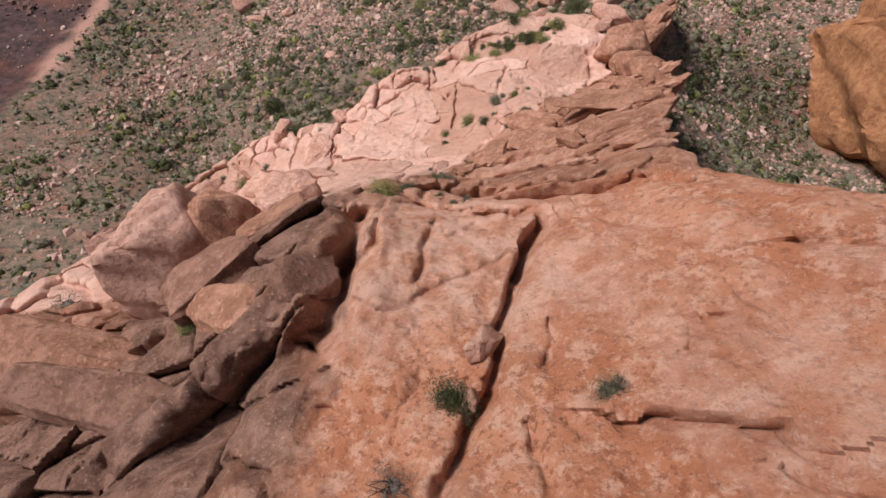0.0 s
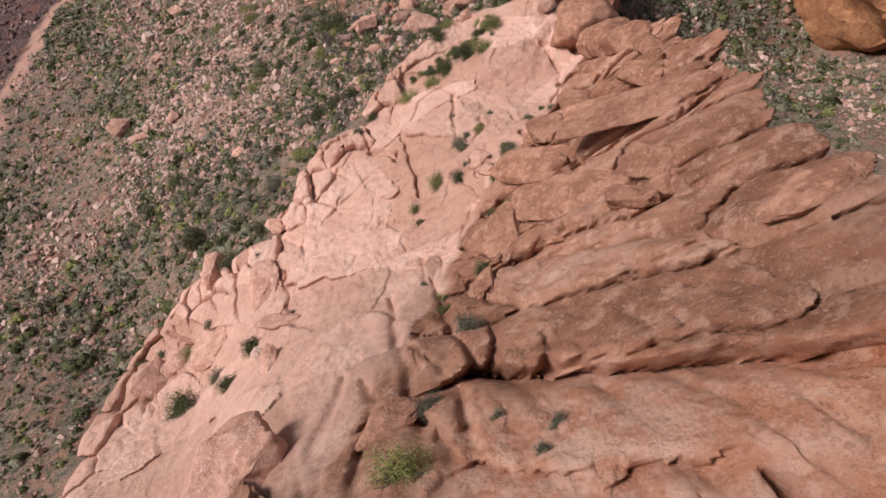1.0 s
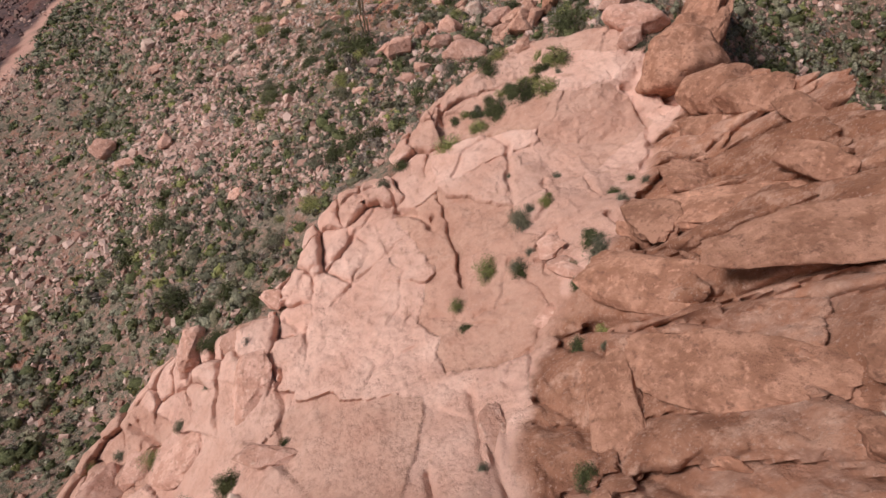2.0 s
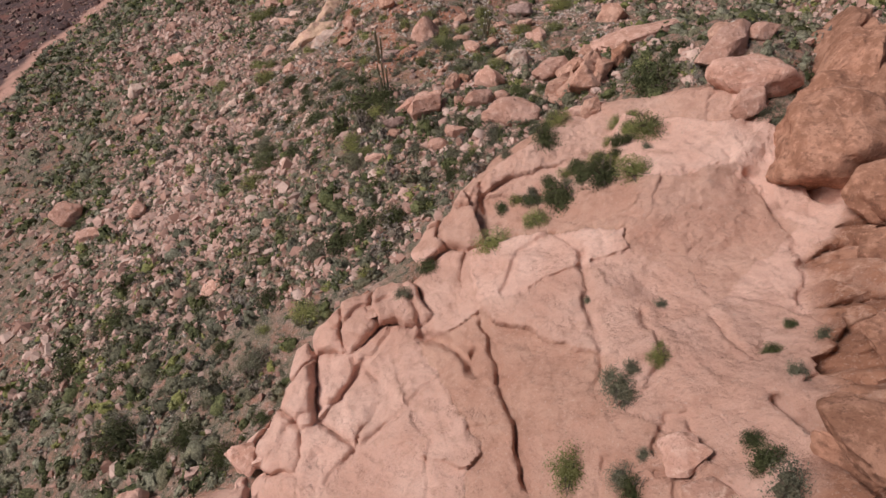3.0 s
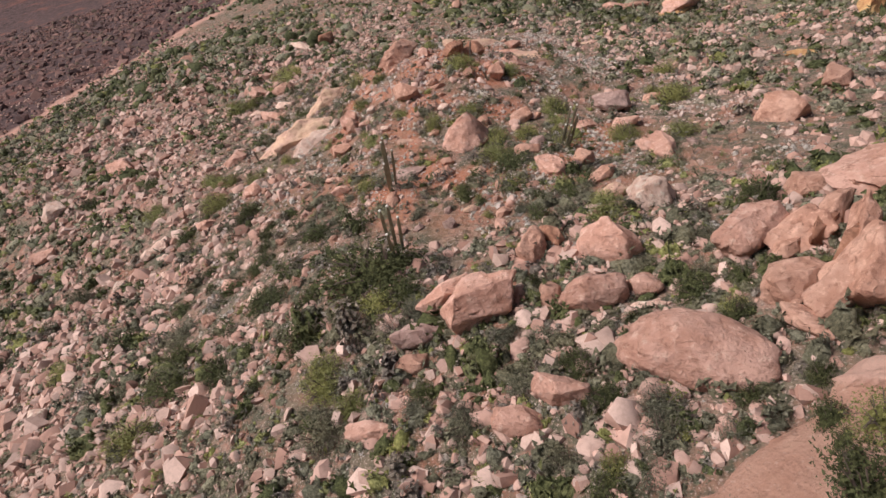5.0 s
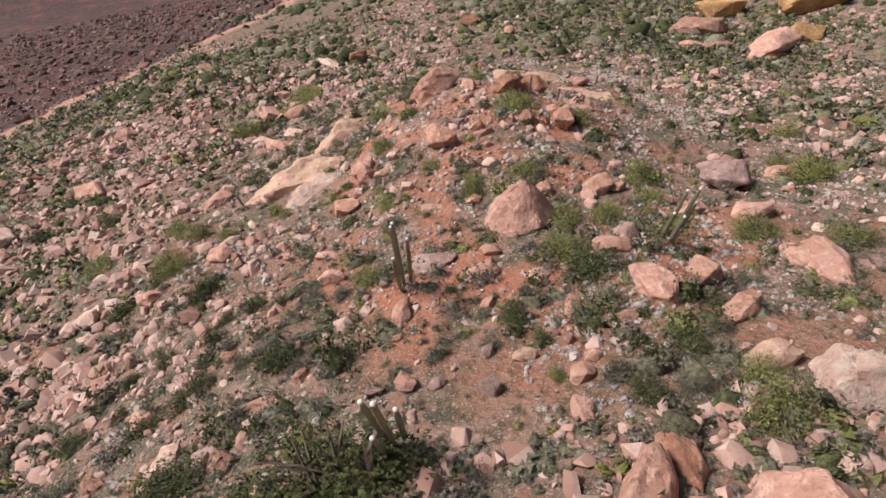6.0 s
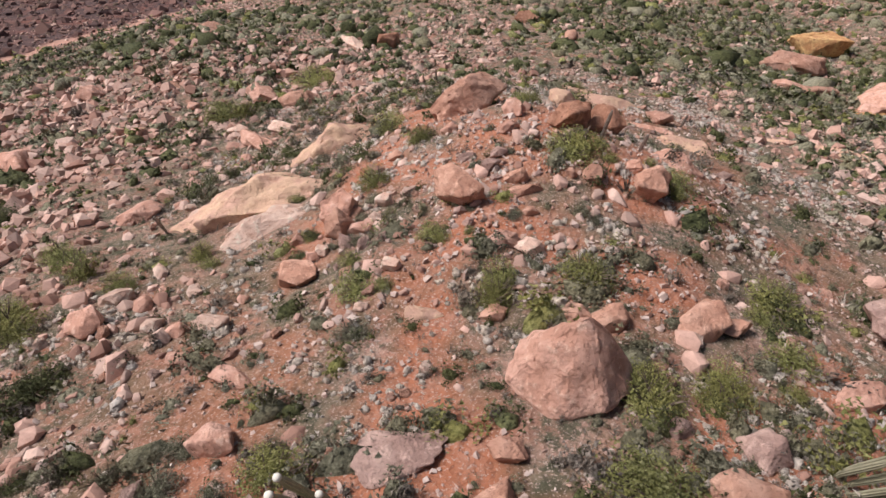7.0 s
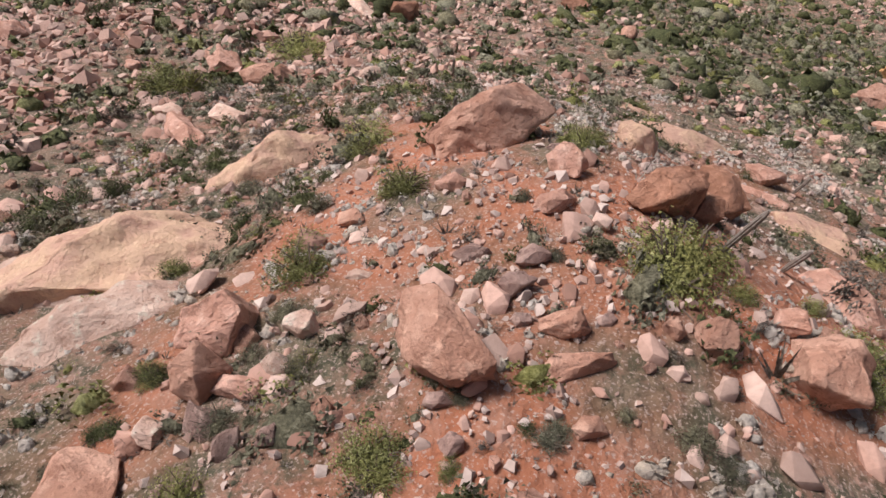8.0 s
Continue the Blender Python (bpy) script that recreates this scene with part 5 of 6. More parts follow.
shrub(11.09, 59.55, 0.93, "dark")
shrub(11.45, 62.78, 0.64, "bright")
shrub(21.14, 59.51, 0.98, "bright")
shrub(25.35, 65.32, 0.90, "bright")
shrub(11.54, 54.29, 0.47, "sage")
shrub(-2.53, 50.37, 0.39, "dark")
shrub(11.54, 44.55, 0.65, "dark")
shrub(9.45, 44.94, 0.74, "sage")
shrub(-1.85, 54.62, 0.84, "dark")
shrub(-4.32, 57.63, 0.59, "sage")
shrub(-7.43, 57.45, 0.79, "dark")
shrub(-10.46, 56.47, 0.80, "dark")
shrub(-6.91, 55.14, 0.85, "sage")
shrub(10.39, 47.83, 0.51, "dark")
shrub(9.52, 47.74, 0.50, "sage")
shrub(6.14, 51.36, 0.39, "dark")
shrub(-0.07, 53.49, 0.56, "dark")
shrub(14.97, 50.29, 0.52, "sage")
shrub(12.20, 49.96, 0.58, "sage")
shrub(5.59, 53.01, 0.52, "dry")
shrub(-15.56, 62.35, 0.89, "sage")
shrub(-17.00, 60.44, 0.87, "sage")
shrub(-2.59, 60.38, 0.57, "dark")
shrub(1.20, 57.55, 0.48, "sage")
shrub(8.91, 46.25, 0.39, "sage")
shrub(8.50, 66.82, 0.61, "bright")
shrub(11.06, 66.85, 0.61, "bright")
shrub(11.60, 63.11, 0.61, "bright")
shrub(13.61, 63.07, 0.63, "bright")
shrub(16.49, 66.23, 0.79, "bright")
shrub(10.67, 60.68, 0.78, "bright")
shrub(12.04, 59.52, 0.54, "sage")
shrub(-6.70, 69.59, 0.94, "bright")
shrub(-6.48, 66.37, 0.84, "bright")
shrub(-11.40, 68.70, 0.83, "bright")
shrub(-4.20, 63.89, 0.88, "dark")
shrub(-3.92, 68.23, 0.70, "bright")
shrub(3.43, 61.43, 0.56, "bright")
shrub(1.26, 61.98, 0.45, "sage")
shrub(-0.23, 61.46, 0.51, "sage")
shrub(-4.55, 60.08, 0.65, "dark")
shrub(-2.48, 61.38, 0.38, "dark")
shrub(1.74, 58.10, 0.40, "dark")
shrub(5.29, 56.93, 0.61, "sage")
shrub(0.55, 58.10, 0.65, "dark")
shrub(-2.85, 57.81, 0.74, "dark")
shrub(-5.82, 57.98, 0.42, "dark")
shrub(2.45, 57.34, 0.44, "sage")
shrub(7.88, 57.93, 0.54, "dark")
shrub(8.49, 58.99, 0.30, "sage")
shrub(10.97, 56.19, 0.43, "dark")
shrub(11.07, 55.55, 0.56, "dark")
shrub(12.32, 55.69, 0.51, "dark")
shrub(9.73, 55.12, 0.53, "sage")
shrub(8.36, 55.49, 0.36, "bright")
shrub(8.37, 56.92, 0.31, "sage")
shrub(18.26, 60.60, 0.77, "bright")
shrub(24.43, 64.75, 1.03, "bright")
shrub(24.06, 66.28, 0.68, "bright")
shrub(27.32, 69.63, 0.79, "bright")
shrub(4.45, 66.71, 0.54, "bright")
shrub(6.39, 75.34, 0.61, "bright")
shrub(6.71, 68.78, 0.55, "bright")
shrub(4.54, 72.56, 0.53, "bright")
shrub(-2.27, 93.40, 1.05, "bright")
shrub(-2.42, 99.19, 0.88, "bright")
shrub(1.76, 59.72, 0.49, "sage")
shrub(13.20, 54.58, 0.42, "bright")
shrub(3.09, 60.58, 0.45, "sage")
shrub(6.90, 59.04, 0.33, "sage")
shrub(6.05, 58.71, 0.47, "dry")
shrub(4.52, 65.12, 0.53, "sage")
shrub(12.57, 58.22, 0.38, "dark")
shrub(12.73, 56.80, 0.45, "dark")
shrub(-8.49, 64.07, 0.69, "dark")
shrub(-8.33, 61.48, 0.51, "dark")
shrub(-1.00, 60.56, 0.44, "dark")
shrub(-19.71, 75.55, 1.13, "dark")
shrub(-13.06, 73.74, 0.78, "dark")
shrub(-0.00, 67.15, 0.58, "dry")
shrub(-1.79, 69.74, 0.58, "bright")
shrub(-7.40, 86.59, 1.17, "bright")
shrub(11.72, 72.71, 0.76, "bright")
shrub(2.56, 63.39, 0.43, "dry")
shrub(6.18, 57.54, 0.36, "sage")
shrub(6.91, 56.98, 0.35, "sage")
shrub(4.22, 56.48, 0.40, "sage")
shrub(13.67, 56.30, 0.44, "sage")
shrub(15.92, 58.15, 0.41, "sage")
shrub(14.18, 61.91, 0.43, "sage")
shrub(4.68, 79.42, 0.88, "bright")
shrub(2.47, 70.03, 0.41, "dark")
shrub(5.20, 70.23, 0.40, "sage")
shrub(12.16, 73.35, 0.75, "bright")
shrub(9.15, 69.35, 0.29, "sage")
shrub(11.42, 69.58, 0.43, "sage")
shrub(11.86, 69.19, 0.28, "sage")
shrub(15.32, 71.58, 0.58, "bright")
shrub(14.78, 72.68, 0.33, "bright")
shrub(4.10, 69.15, 0.45, "sage")
shrub(4.19, 70.52, 0.27, "sage")
shrub(-2.21, 92.77, 1.49, "bright")
shrub(-6.06, 86.68, 1.14, "bright")
shrub(8.28, 71.14, 0.21, "dry")
shrub(5.95, 71.33, 0.31, "dry")
shrub(8.83, 69.45, 0.21, "dark")
shrub(4.15, 75.08, 0.51, "sage")
shrub(6.33, 69.91, 0.28, "dry")
shrub(4.51, 71.45, 0.33, "sage")
shrub(10.64, 77.82, 0.49, "bright")
shrub(17.04, 88.58, 0.64, "bright")
shrub(10.41, 69.86, 0.18, "sage")
shrub(1.61, 76.39, 0.44, "sage")
shrub(-3.04, 76.51, 0.62, "dark")
shrub(-0.73, 78.58, 0.54, "dark")
shrub(-3.81, 75.78, 0.57, "dark")
shrub(-4.14, 74.48, 0.49, "dark")
shrub(-8.40, 88.40, 0.89, "bright")
shrub(-15.46, 95.46, 1.12, "dark")
shrub(7.51, 70.32, 0.22, "sage")
shrub(10.45, 73.21, 0.34, "sage")
shrub(9.55, 72.98, 0.28, "sage")
shrub(13.19, 72.63, 0.27, "bright")
shrub(7.87, 69.87, 0.19, "sage")
shrub(8.20, 69.17, 0.17, "dry")
shrub(3.97, 76.73, 0.41, "dark")
shrub(1.08, 72.90, 0.32, "bright")
shrub(1.97, 68.88, 0.28, "dark")
shrub(1.13, 70.69, 0.33, "dry")
shrub(4.54, 69.61, 0.22, "dry")
shrub(19.45, 81.72, 0.51, "dark")
shrub(29.66, 89.42, 0.90, "sage")
shrub(13.18, 39.14, 0.73, "dark")
shrub(11.84, 38.24, 0.62, "dark")
shrub(9.40, 38.69, 0.44, "sage")
shrub(14.38, 40.27, 0.43, "bright")
shrub(15.38, 41.37, 0.60, "bright")
shrub(9.08, 42.16, 0.44, "sage")
shrub(11.99, 39.18, 0.63, "dark")
shrub(8.96, 38.73, 0.34, "sage")
shrub(14.52, 39.87, 0.57, "dark")
shrub(8.51, 36.91, 0.43, "bright")
shrub(15.58, 40.15, 0.55, "bright")
shrub(15.45, 38.70, 0.41, "sage")
shrub(7.72, 27.84, 0.52, "sage")
shrub(8.33, 27.88, 0.42, "sage")
shrub(9.86, 24.75, 0.51, "dark")
shrub(14.47, 27.70, 0.39, "dark")
shrub(12.90, 27.05, 0.37, "dark")
shrub(11.49, 30.18, 0.36, "sage")
shrub(9.75, 28.49, 0.29, "bright")
shrub(7.00, 25.15, 0.34, "sage")

# scrub between the boulders
shrub(7.67, 48.26, 0.51, "sage")
shrub(8.08, 46.89, 0.61, "dark")
shrub(6.76, 48.88, 0.53, "sage")
shrub(8.25, 45.50, 0.66, "dark")
shrub(9.16, 44.29, 0.70, "sage")
shrub(10.56, 43.90, 0.51, "sage")
shrub(11.63, 43.87, 0.48, "sage")
shrub(13.23, 44.50, 0.44, "dark")
shrub(13.32, 48.81, 0.58, "sage")
shrub(15.04, 48.08, 0.61, "dark")
shrub(13.21, 47.20, 0.48, "bright")
shrub(17.90, 51.71, 0.74, "dark")
shrub(19.63, 51.47, 0.54, "sage")
shrub(5.33, 48.05, 0.56, "sage")
shrub(4.00, 50.79, 0.77, "sage")
shrub(1.52, 51.94, 0.74, "dark")
shrub(0.43, 49.76, 0.74, "bright")
shrub(1.05, 48.05, 0.52, "bright")
shrub(3.19, 47.22, 0.49, "sage")
shrub(4.50, 46.10, 0.61, "sage")
shrub(6.61, 44.40, 0.63, "sage")
shrub(7.68, 43.80, 0.51, "bright")
shrub(-7.02, 52.84, 0.76, "sage")
shrub(-4.48, 52.37, 0.51, "dark")
shrub(-0.13, 48.22, 0.71, "sage")
shrub(-2.26, 54.58, 0.69, "dark")
shrub(8.68, 50.59, 0.44, "sage")
shrub(-6.80, 55.50, 0.68, "sage")
shrub(-3.55, 53.72, 0.61, "sage")
shrub(4.72, 44.72, 0.38, "bright")
shrub(14.65, 50.52, 0.58, "sage")
shrub(-6.15, 59.61, 0.55, "dark")
shrub(-3.81, 58.90, 0.56, "sage")
shrub(-2.55, 59.48, 0.51, "dark")
shrub(-0.93, 58.63, 0.51, "sage")
shrub(0.26, 58.04, 0.47, "dark")
shrub(1.32, 58.79, 0.46, "sage")
shrub(-4.01, 64.20, 0.63, "dark")
shrub(-5.42, 60.75, 0.48, "sage")
shrub(1.24, 57.77, 0.38, "sage")
shrub(1.79, 59.00, 0.38, "sage")
shrub(-1.44, 61.69, 0.48, "sage")
shrub(-2.32, 58.41, 0.48, "sage")
shrub(2.31, 60.88, 0.54, "sage")
shrub(-2.48, 61.70, 0.30, "sage")
shrub(1.13, 61.16, 0.50, "sage")
shrub(3.71, 58.89, 0.42, "sage")
shrub(5.60, 57.42, 0.40, "sage")
shrub(7.00, 58.30, 0.35, "sage")
shrub(10.60, 60.89, 0.72, "bright")
shrub(11.38, 63.32, 0.50, "bright")
shrub(13.53, 63.51, 0.58, "bright")
shrub(15.97, 64.17, 0.56, "bright")
shrub(12.06, 60.30, 0.51, "sage")
shrub(8.52, 57.11, 0.35, "bright")
shrub(11.70, 57.20, 0.33, "dark")
shrub(18.78, 61.01, 0.63, "bright")
shrub(8.09, 58.49, 0.40, "dark")
shrub(3.22, 61.89, 0.51, "sage")
shrub(6.70, 68.89, 0.37, "bright")
shrub(9.31, 69.50, 0.25, "sage")
shrub(11.49, 69.73, 0.24, "sage")
shrub(11.88, 69.32, 0.23, "sage")
shrub(3.99, 69.30, 0.29, "sage")
shrub(4.62, 69.29, 0.22, "sage")
shrub(2.22, 70.13, 0.30, "bright")
shrub(5.25, 70.36, 0.27, "bright")
shrub(4.34, 73.41, 0.39, "bright")
shrub(2.57, 74.18, 0.25, "sage")
shrub(15.21, 71.53, 0.35, "bright")
shrub(7.78, 68.78, 0.17, "bright")
shrub(11.63, 72.63, 0.26, "sage")
shrub(10.74, 77.38, 0.46, "bright")
shrub(14.16, 81.10, 0.50, "bright")
shrub(9.01, 74.62, 0.22, "sage")
shrub(1.41, 76.49, 0.37, "sage")
shrub(1.44, 68.20, 0.22, "sage")
shrub(2.26, 69.01, 0.24, "dark")

# bushes in the cleft of the lower crag
shrub(7.60, 38.70, 0.45, "dark")
shrub(8.50, 38.80, 0.50, "bright")
shrub(9.40, 38.95, 0.42, "sage")
shrub(9.20, 38.40, 0.56, "dark")
shrub(10.40, 39.00, 0.56, "dark")
shrub(11.30, 39.10, 0.50, "bright")
shrub(12.10, 39.20, 0.63, "dark")
shrub(12.30, 38.60, 0.60, "dark")
shrub(13.20, 39.30, 0.56, "bright")
shrub(14.00, 39.10, 0.63, "dark")
shrub(13.40, 38.40, 0.60, "bright")
shrub(10.20, 38.20, 0.50, "dark")
shrub(11.10, 38.40, 0.45, "sage")
shrub(14.90, 39.70, 0.50, "dark")
shrub(15.30, 40.40, 0.45, "bright")
shrub(12.70, 43.20, 0.63, "bright")
shrub(12.00, 43.00, 0.50, "dark")
shrub(16.30, 41.40, 0.41, "bright")
shrub(20.30, 44.70, 0.70, "dark")
shrub(21.30, 45.40, 0.81, "dark")
shrub(18.90, 44.30, 0.60, "dark")
shrub(19.60, 45.30, 0.70, "bright")
shrub(12.30, 43.50, 0.50, "dark")
shrub(11.60, 42.70, 0.41, "sage")

# yellow-green bushes on the spur
shrub(-5.70, 69.00, 0.68, "bright")
shrub(-6.00, 66.10, 0.56, "bright")
shrub(11.60, 63.30, 0.40, "bright")
shrub(13.10, 62.90, 0.60, "bright")
shrub(15.30, 63.10, 0.40, "bright")
shrub(10.90, 66.80, 0.48, "bright")
shrub(8.30, 66.20, 0.52, "bright")
shrub(15.80, 65.60, 0.48, "bright")
shrub(5.20, 66.80, 0.32, "bright")
shrub(11.50, 72.80, 0.48, "bright")
shrub(18.80, 67.70, 0.32, "bright")
shrub(3.20, 61.90, 0.32, "bright")
shrub(10.20, 61.10, 0.36, "bright")
shrub(4.10, 68.10, 0.32, "bright")
shrub(-1.20, 69.20, 0.40, "bright")
shrub(15.20, 71.00, 0.36, "bright")
shrub(4.60, 72.70, 0.28, "bright")
shrub(6.90, 68.60, 0.32, "bright")
shrub(6.10, 75.20, 0.40, "bright")
shrub(4.60, 78.40, 0.56, "bright")
shrub(11.10, 77.80, 0.44, "bright")
shrub(2.40, 69.90, 0.24, "bright")
shrub(1.30, 72.90, 0.24, "bright")

# columnar cacti
cactus(4.66, 60.64, 4.39, 4)
cactus(14.96, 61.12, 3.54, 6)
cactus(3.96, 54.37, 4.12, 4)
cactus(13.06, 73.75, 1.94, 1)
cactus(14.88, 73.92, 1.10, 1)
cactus(7.15, 88.90, 1.27, 1)
cactus(7.38, 82.61, 0.86, 1)
cactus(20.87, 81.13, 1.17, 1)
cactus(-4.03, 71.68, 1.25, 1)

# far cliff across the gully
boulder(61.5, 26.5, 21, 46, 24, 8, "rust", name="cliff_block", words="ochre and orange sandstone cliff across the gully", level=6)


# ---- scree and low plants that nobody could count ----
RUBBLE = [(-14.1, 87.0, 9), (-22.3, 94.6, 9), (-6.2, 95.4, 6), (-16.6, 76.8, 6), (-9.4, 70.3, 4), (-3.9, 62.3, 2.2), (-2.8, 65.9, 2.2), (-8.0, 60.8, 3.3), (-16.8, 50.6, 5.1), (-27.9, 46.1, 4.9), (-19.5, 54.5, 3.7), (-5.9, 50.0, 2.3), (-16.4, 53.4, 5), (-26.0, 89.4, 7), (-7.5, 85.8, 3), (-32.7, 43.0, 6)]
THICKET = [(36, 117, 9), (40, 106, 8), (50, 117, 10), (42, 110, 8), (33, 100, 7), (44, 96, 9), (-36, 100, 8), (-34, 86, 7), (-29.2, 23.8, 7), (-33.2, 17.2, 6), (29.3, 34.2, 9), (31.3, 23.9, 9), (27.6, 44.0, 6), (-13.0, 36.9, 6), (-18.7, 31.0, 9), (-25.8, 35.8, 7), (-0.6, 42.5, 3.8), (-21.5, 30.2, 5), (-16.7, 34.7, 5.1), (-21.7, 39.8, 6), (-14.6, 31.9, 4), (2.1, 53.3, 2.1), (13.6, 48.1, 2.2), (6.8, 47.8, 2.4), (-0.4, 57.9, 2.1), (11.4, 55.8, 1.6), (41.6, 105.7, 11), (-4.2, 64.3, 1.6), (44.6, 34.2, 8), (-6.9, 44.2, 2.5), (3.1, 42.8, 3), (18.8, 45.7, 3)]


def patches(x, y, spots):
    best = np.zeros(np.shape(x))
    for cx, cy, r in spots:
        best = np.maximum(best, step(1.5, 0.5, np.hypot(x - cx, y - cy) / r + 0.3 * fbm(x * 0.5, y * 0.5, 2, 61)))
    return best


def this_side(x, y):
    """1 on the slope, 0 on the trail and beyond it."""
    return step(1.3, 2.0, x - np.interp(y, TRAIL_Y, TRAIL_X))


def stony(x, y):
    some = np.clip(0.42 + 0.7 * fbm(x * 0.1, y * 0.1, 3, 201) + 0.8 * patches(x, y, RUBBLE) - 0.4 * patches(x, y, THICKET), 0.08, 1) * (1 - 0.45 * step(13, 6, abs(x - 8)) * step(57, 61, y) * step(86, 80, y))
    return some * step(16, 26, y + 20 * (x > 20) + 20 * (x < -12)) * step(190, 120, y) * (0.12 + 0.88 * this_side(x, y))


def leafy(x, y):
    some = 0.42 + 0.75 * fbm(x * 0.13, y * 0.13, 3, 207) + 0.7 * patches(x, y, THICKET) - 0.35 * patches(x, y, RUBBLE)
    bare = step(13, 6, abs(x - 8)) * step(57, 61, y) * step(86, 80, y)
    some = np.clip(some + 0.15 * step(-14, -22, x), 0.16, 1) * np.where((x > 52) & (y < 75), 0.4, 1)
    ridge = step(12, 7, abs(x - 15)) * step(82, 88, y)
    return some * step(190, 90, y) * (1 - 0.1 * bare) * (1 - 0.55 * ridge) * this_side(x, y)


def close_by(x, y):
    return (y > 54) & (y < 88) & (abs(x - 7) < 15)


def half_way(x, y):
    return (y > 33) & (y < 64) & (abs(x) < 22) & ~close_by(x, y)


def grass_tuft(seed):
    """A handful of thin dry blades."""
    rng = np.random.default_rng(seed)
    a = rng.uniform(0, 6.28, 9)
    out = np.stack([np.cos(a), np.sin(a), rng.uniform(0.5, 1.6, 9)], 1) * rng.uniform(0.5, 1.0, (9, 1))
    side = np.stack([-np.sin(a), np.cos(a), a * 0], 1) * 0.06
    foot = np.stack([np.cos(a), np.sin(a), a * 0], 1) * 0.12
    return np.stack([foot - side, foot + side, out], 1).reshape(-1, 3), np.arange(27).reshape(-1, 3)


PEBBLES = [hewn(50 + s, 9, 0, 0, False, 0) for s in range(14)]
CHUNKS = [hewn(110 + s, 12, 0.0, 0, False, 0.0) for s in range(16)]
COBBLES = [hewn(80 + s, 11, 0.03, 0, False, 0.0) for s in range(14)]
x, y = spread(92000, (-60, 64, 14, 138), 11, stony)
size = np.exp(np.random.default_rng(12).normal(-2.12, 0.58, len(x))).clip(0.06, 0.42)
size = size * (1 + 0.3 * patches(x, y, RUBBLE))
near, mid = close_by(x, y), half_way(x, y)
far, bx, by, big = ~near & ~mid, x, y, size
scatter("scree_stones", PEBBLES, x[far], y[far], size[far], STONES, "loose pink and tan scree stones strewn over the slope", "stones", 13, 0.8, 0.15)
scatter("scree_stones", CHUNKS, x[mid], y[mid], size[mid], STONES, "loose pink and tan scree stones between low scrub", "stones", 18, 0.75, 0.12, 0.5, 40)
x, y = spread(15000, (-28, 22, 38, 62), 81, lambda x, y: np.where(half_way(x, y) | (x < -20), 0.35 + 0.65 * step(-0.25, 0.35, fbm(x * 0.2, y * 0.2, 3, 83)), 0))
size = np.exp(np.random.default_rng(84).normal(-2.05, 0.5, len(x))).clip(0.07, 0.4)
scatter("scree_stones", CHUNKS, x, y, size, STONES, "loose pink and tan scree stones between low scrub", "stones", 85, 0.75, 0.12, 0.5, 40)
scatter("scree_stones", COBBLES, bx[near], by[near], 0.78 * big[near], STONES, "loose pink and tan stones strewn over the spur", "stones", 17, 0.75, 0.1, 0.5, 36)
x, y = spread(21000, (-6, 28, 56, 96), 14, lambda x, y: np.clip(0.45 + 0.8 * fbm(x * 0.3, y * 0.3, 3, 209), 0, 1))
size = np.exp(np.random.default_rng(15).normal(-2.95, 0.45, len(x))).clip(0.03, 0.16)
scatter("gravel", PEBBLES, x, y, size, GRAVEL, "pale grey and pink gravel scattered on red soil", "gravel", 16, 0.8, 0.2, 0.5, 45)
for kind, n, seed, big in (("dark", 15000, 21, 0.40), ("sage", 30000, 22, 0.35), ("bright", 4600, 23, 0.36), ("dry", 8000, 24, 0.30)):
    x, y = spread(n, (-60, 64, 16, 138), seed, leafy)
    size = np.exp(np.random.default_rng(seed).normal(math.log(big), 0.55, len(x)).clip(-2.2, 0.1))
    near, mid = close_by(x, y), half_way(x, y)
    for m, blades, leaf, core in ((~near & ~mid, 18, 0.3, 1), (mid, 60, 0.19, 2), (near, 170, 0.10, 1)):
        heart = 0.35 if kind == "dry" else 0.66 if blades < 40 else 0.55 if blades < 80 else 0.45
        shapes = [leaf_cloud(blades * (2 if kind == "dry" else 1), leaf, 400 + s + seed, 0.75, core, heart) for s in range(10)]
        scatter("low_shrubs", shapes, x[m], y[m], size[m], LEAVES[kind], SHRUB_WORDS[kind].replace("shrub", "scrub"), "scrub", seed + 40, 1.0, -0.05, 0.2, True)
for kind, n, seed in (("dry", 16000, 31), ("silver", 8000, 32)):
    x, y = spread(n, (-50, 60, 18, 125), seed, lambda x, y: np.clip(0.75 - 0.3 * stony(x, y), 0.2, 1) * this_side(x, y))
    size = np.exp(np.random.default_rng(seed).normal(-1.75, 0.35, len(x)))
    scatter("dry_grass", [grass_tuft(500 + s + seed) for s in range(8)], x, y, size, LEAVES[kind], "dry straw-coloured grass tufts all over the slope", "grass", seed + 40, 0.7, 0.0, 0.2)

# low grey-green scrub half way down
for kind, n, seed, big in (("sage", 9000, 91, 0.24), ("silver", 1500, 92, 0.18), ("bright", 1200, 93, 0.24), ("dry", 2200, 94, 0.22)):
    x, y = spread(n, (-28, 22, 38, 62), seed, lambda x, y: np.where(half_way(x, y) | (x < -20), 0.7, 0))
    size = np.exp(np.random.default_rng(seed).normal(math.log(big), 0.4, len(x)))
    scatter("low_shrubs", [leaf_cloud(44, 0.2, 900 + s + seed, 0.75, 1, 0.55) for s in range(8)], x, y, size, LEAVES[kind], "low silvery scrub between stones" if kind == "silver" else SHRUB_WORDS[kind].replace("shrub", "scrub"), "scrub", seed + 40, 1.0, -0.05, 0.2, True)

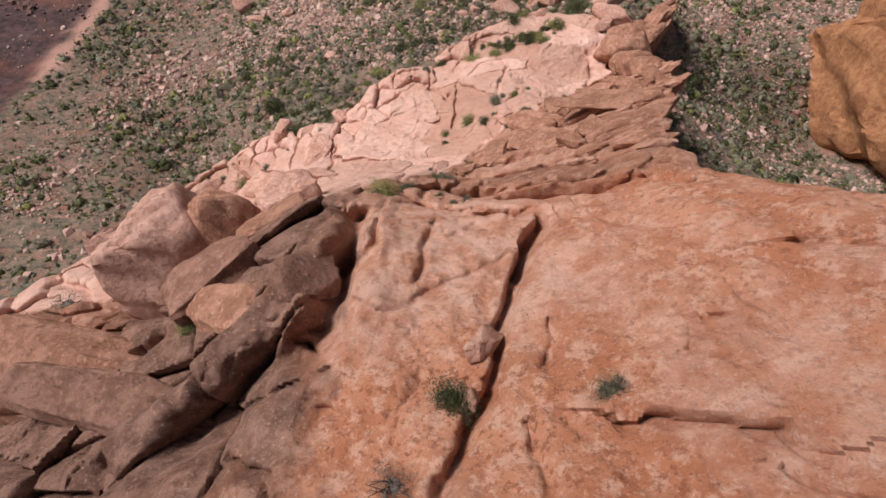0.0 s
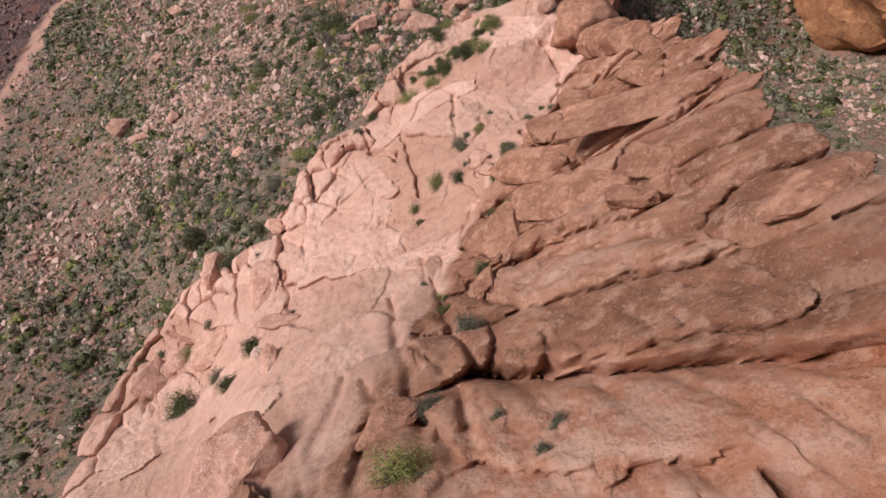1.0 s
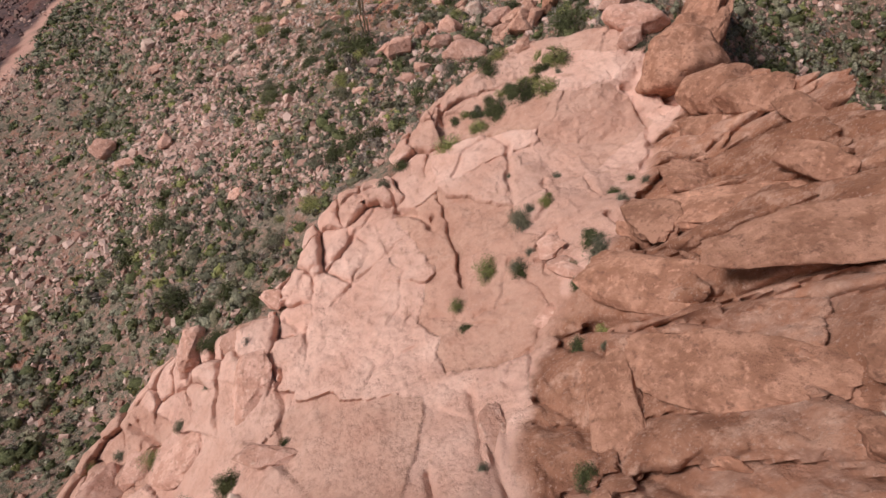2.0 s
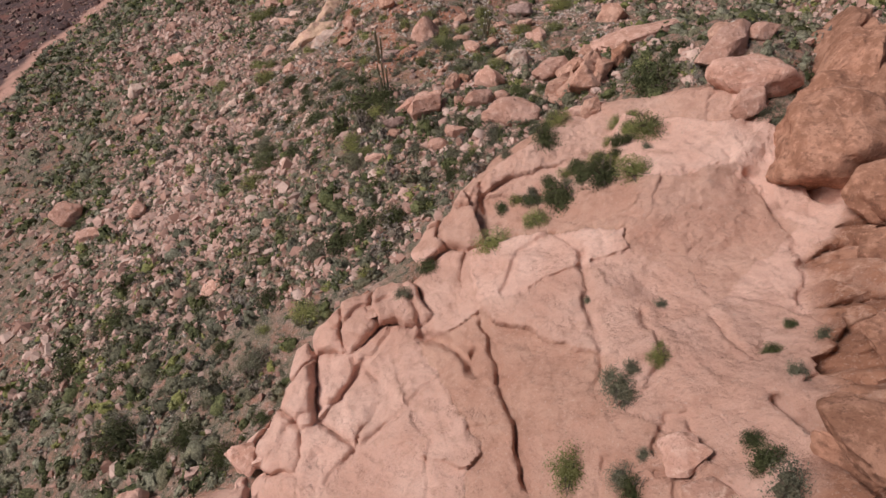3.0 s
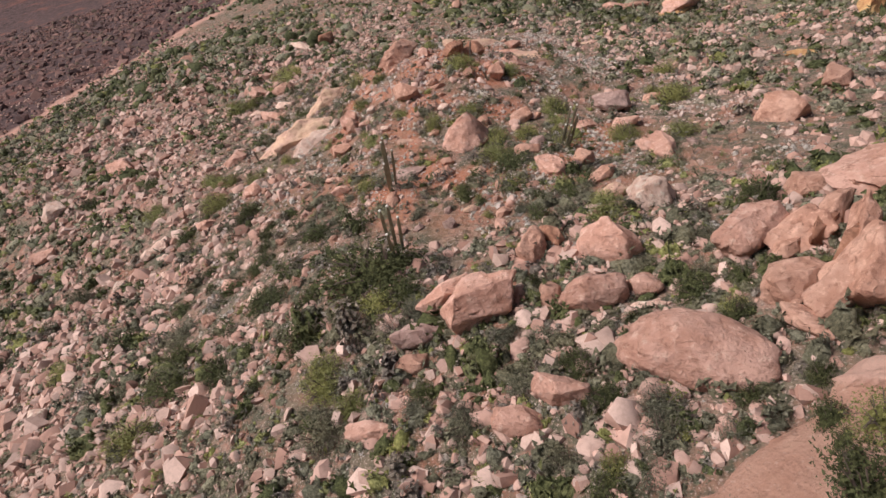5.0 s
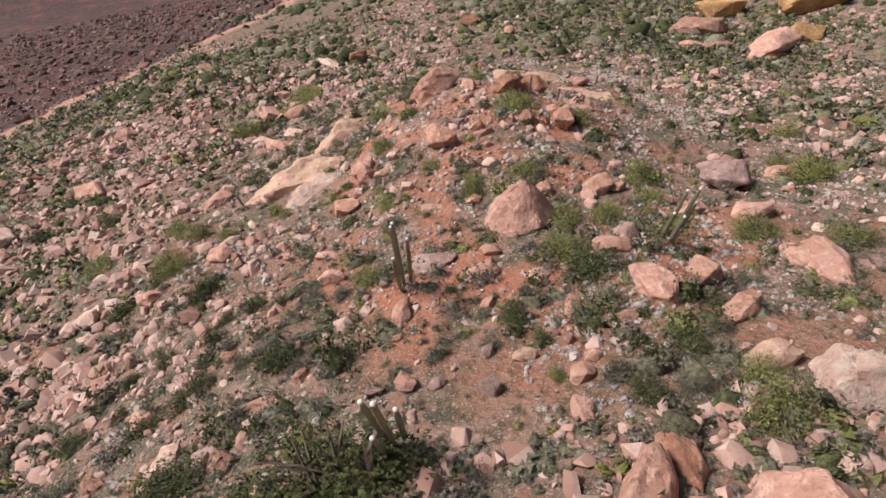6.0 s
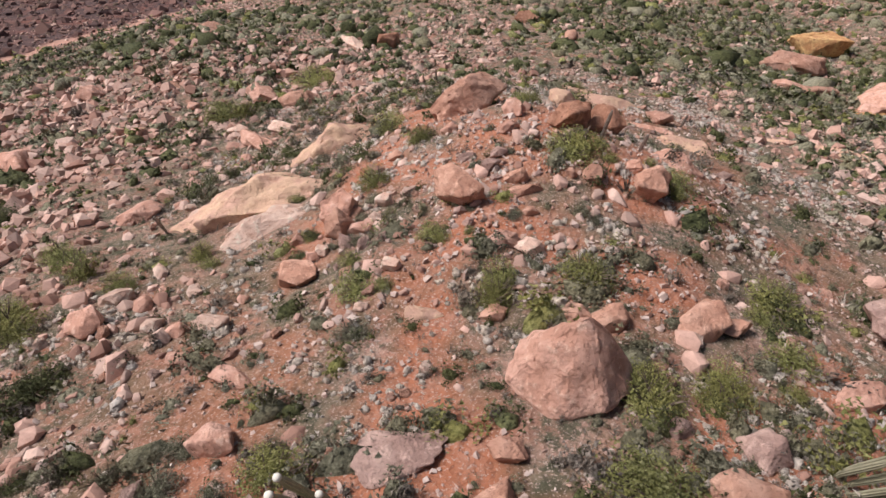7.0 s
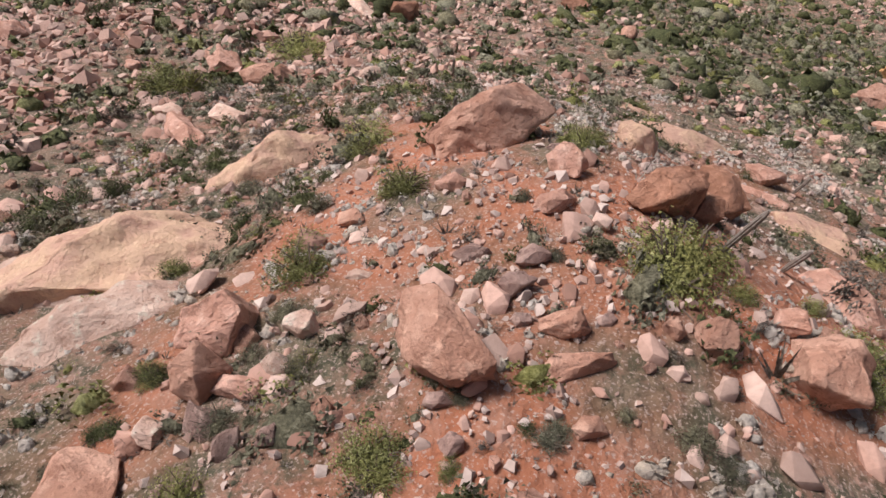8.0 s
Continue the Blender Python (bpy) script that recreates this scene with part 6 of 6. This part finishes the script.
# below the crag's west side
x, y = spread(9000, (-95, -26, -20, 19), 101, lambda x, y: 0.25 + 0.75 * step(-0.2, 0.4, fbm(x * 0.15, y * 0.15, 3, 102)))
size = np.exp(np.random.default_rng(103).normal(-1.75, 0.5, len(x))).clip(0.1, 0.5)
scatter("scree_stones", PEBBLES, x, y, size, STONES, "loose pink and tan scree stones below the crag", "stones", 104, 0.8, 0.15)
for kind, n, seed in (("dark", 1500, 105), ("sage", 3500, 106), ("bright", 500, 107)):
    x, y = spread(n, (-95, -26, -20, 17), seed, lambda x, y: np.clip(0.4 + 0.8 * fbm(x * 0.12, y * 0.12, 3, 108), 0.1, 1))
    size = np.exp(np.random.default_rng(seed).normal(-0.95, 0.5, len(x)))
    scatter("low_shrubs", [leaf_cloud(14, 0.3, 960 + s + seed, 0.75, 1, 0.66) for s in range(8)], x, y, size, LEAVES[kind], SHRUB_WORDS[kind].replace("shrub", "scrub"), "scrub", seed + 40, 1.0, -0.05, 0.2, True)

# pale brittle tufts in patches on the spur
x, y = spread(17000, (-6, 26, 54, 92), 61, lambda x, y: 0.8 * step(-0.15, 0.5, fbm(x * 0.35, y * 0.35, 3, 62)))
size = np.exp(np.random.default_rng(63).normal(-1.8, 0.35, len(x)))
scatter("brittle_tufts", [leaf_cloud(15, 0.28, 640 + s, 0.7, 1, 0.6) for s in range(8)], x, y, size, LEAVES["silver"], "pale silvery brittle tufts in patches on red soil", "scrub", 64, 1.0, -0.05, 0.2, True)
# scrub across the gully and beyond the spur
for kind, n, seed in (("dark", 10500, 71), ("sage", 6000, 72), ("bright", 700, 73)):
    x, y = spread(n, (-30, 95, 92, 205), seed, lambda x, y: np.clip(0.28 + 0.6 * fbm(x * 0.09, y * 0.09, 3, 75) + 0.6 * step(24, 36, x), 0.06, 1) * step(92, 105, y))
    size = np.exp(np.random.default_rng(seed).normal(-0.75, 0.5, len(x)))
    scatter("far_scrub", [leaf_cloud(5, 0.34, 660 + s + seed, 0.75, 1, 0.85) for s in range(8)], x, y, size, LEAVES[kind], SHRUB_WORDS[kind].replace("shrub", "scrub"), "scrub", seed + 9, 1.0, -0.05, 0.2, True)

# dark scree beyond the trail
x, y = spread(11000, (-135, -14, 55, 235), 41, lambda x, y: step(0.5, -1.5, x - np.interp(y, TRAIL_Y, TRAIL_X)))
size = np.exp(np.random.default_rng(42).normal(-1.1, 0.5, len(x))).clip(0.12, 0.9)
scatter("dark_scree_stones", PEBBLES, x, y, size, DARK_STONES, "dark purple-brown scree stones covering the shaded slope", "stones", 43, 0.7, 0.1)

# single stones on the spur
LOOSE = [mesh_from("stone", *hewn(700 + s, 11, 0.04, 0.5, False, 0.07), ROCK[t], True) for s, t in enumerate(("pink", "grey", "orange", "grey", "pink", "pale", "pink", "orange"))]
TONES = ("pink", "grey", "orange", "grey", "pink", "pale", "pink", "orange")
x, y = spread(700, (-9, 24, 54, 86), 51, lambda x, y: np.full(x.shape, 0.42))
rng = np.random.default_rng(52)
for k, (px, py) in enumerate(zip(x[:290], y[:290])):
    s = float(np.clip(np.exp(rng.normal(-1.65, 0.4)), 0.1, 0.4))
    ob = new("stone", LOOSE[k % 8])
    ob.matrix_world = Matrix.Translation((px, py, surface_height([px], [py])[0] + s * 0.25)) @ Euler((rng.uniform(-0.4, 0.4), rng.uniform(-0.4, 0.4), rng.uniform(0, 6))).to_matrix().to_4x4() @ Matrix.Diagonal((s, s * rng.uniform(0.6, 1), s * rng.uniform(0.5, 0.8), 1))
    tagged(ob, f"small angular {TONES[k % 8]} stone lying on red soil", "stone", "stones on the spur")
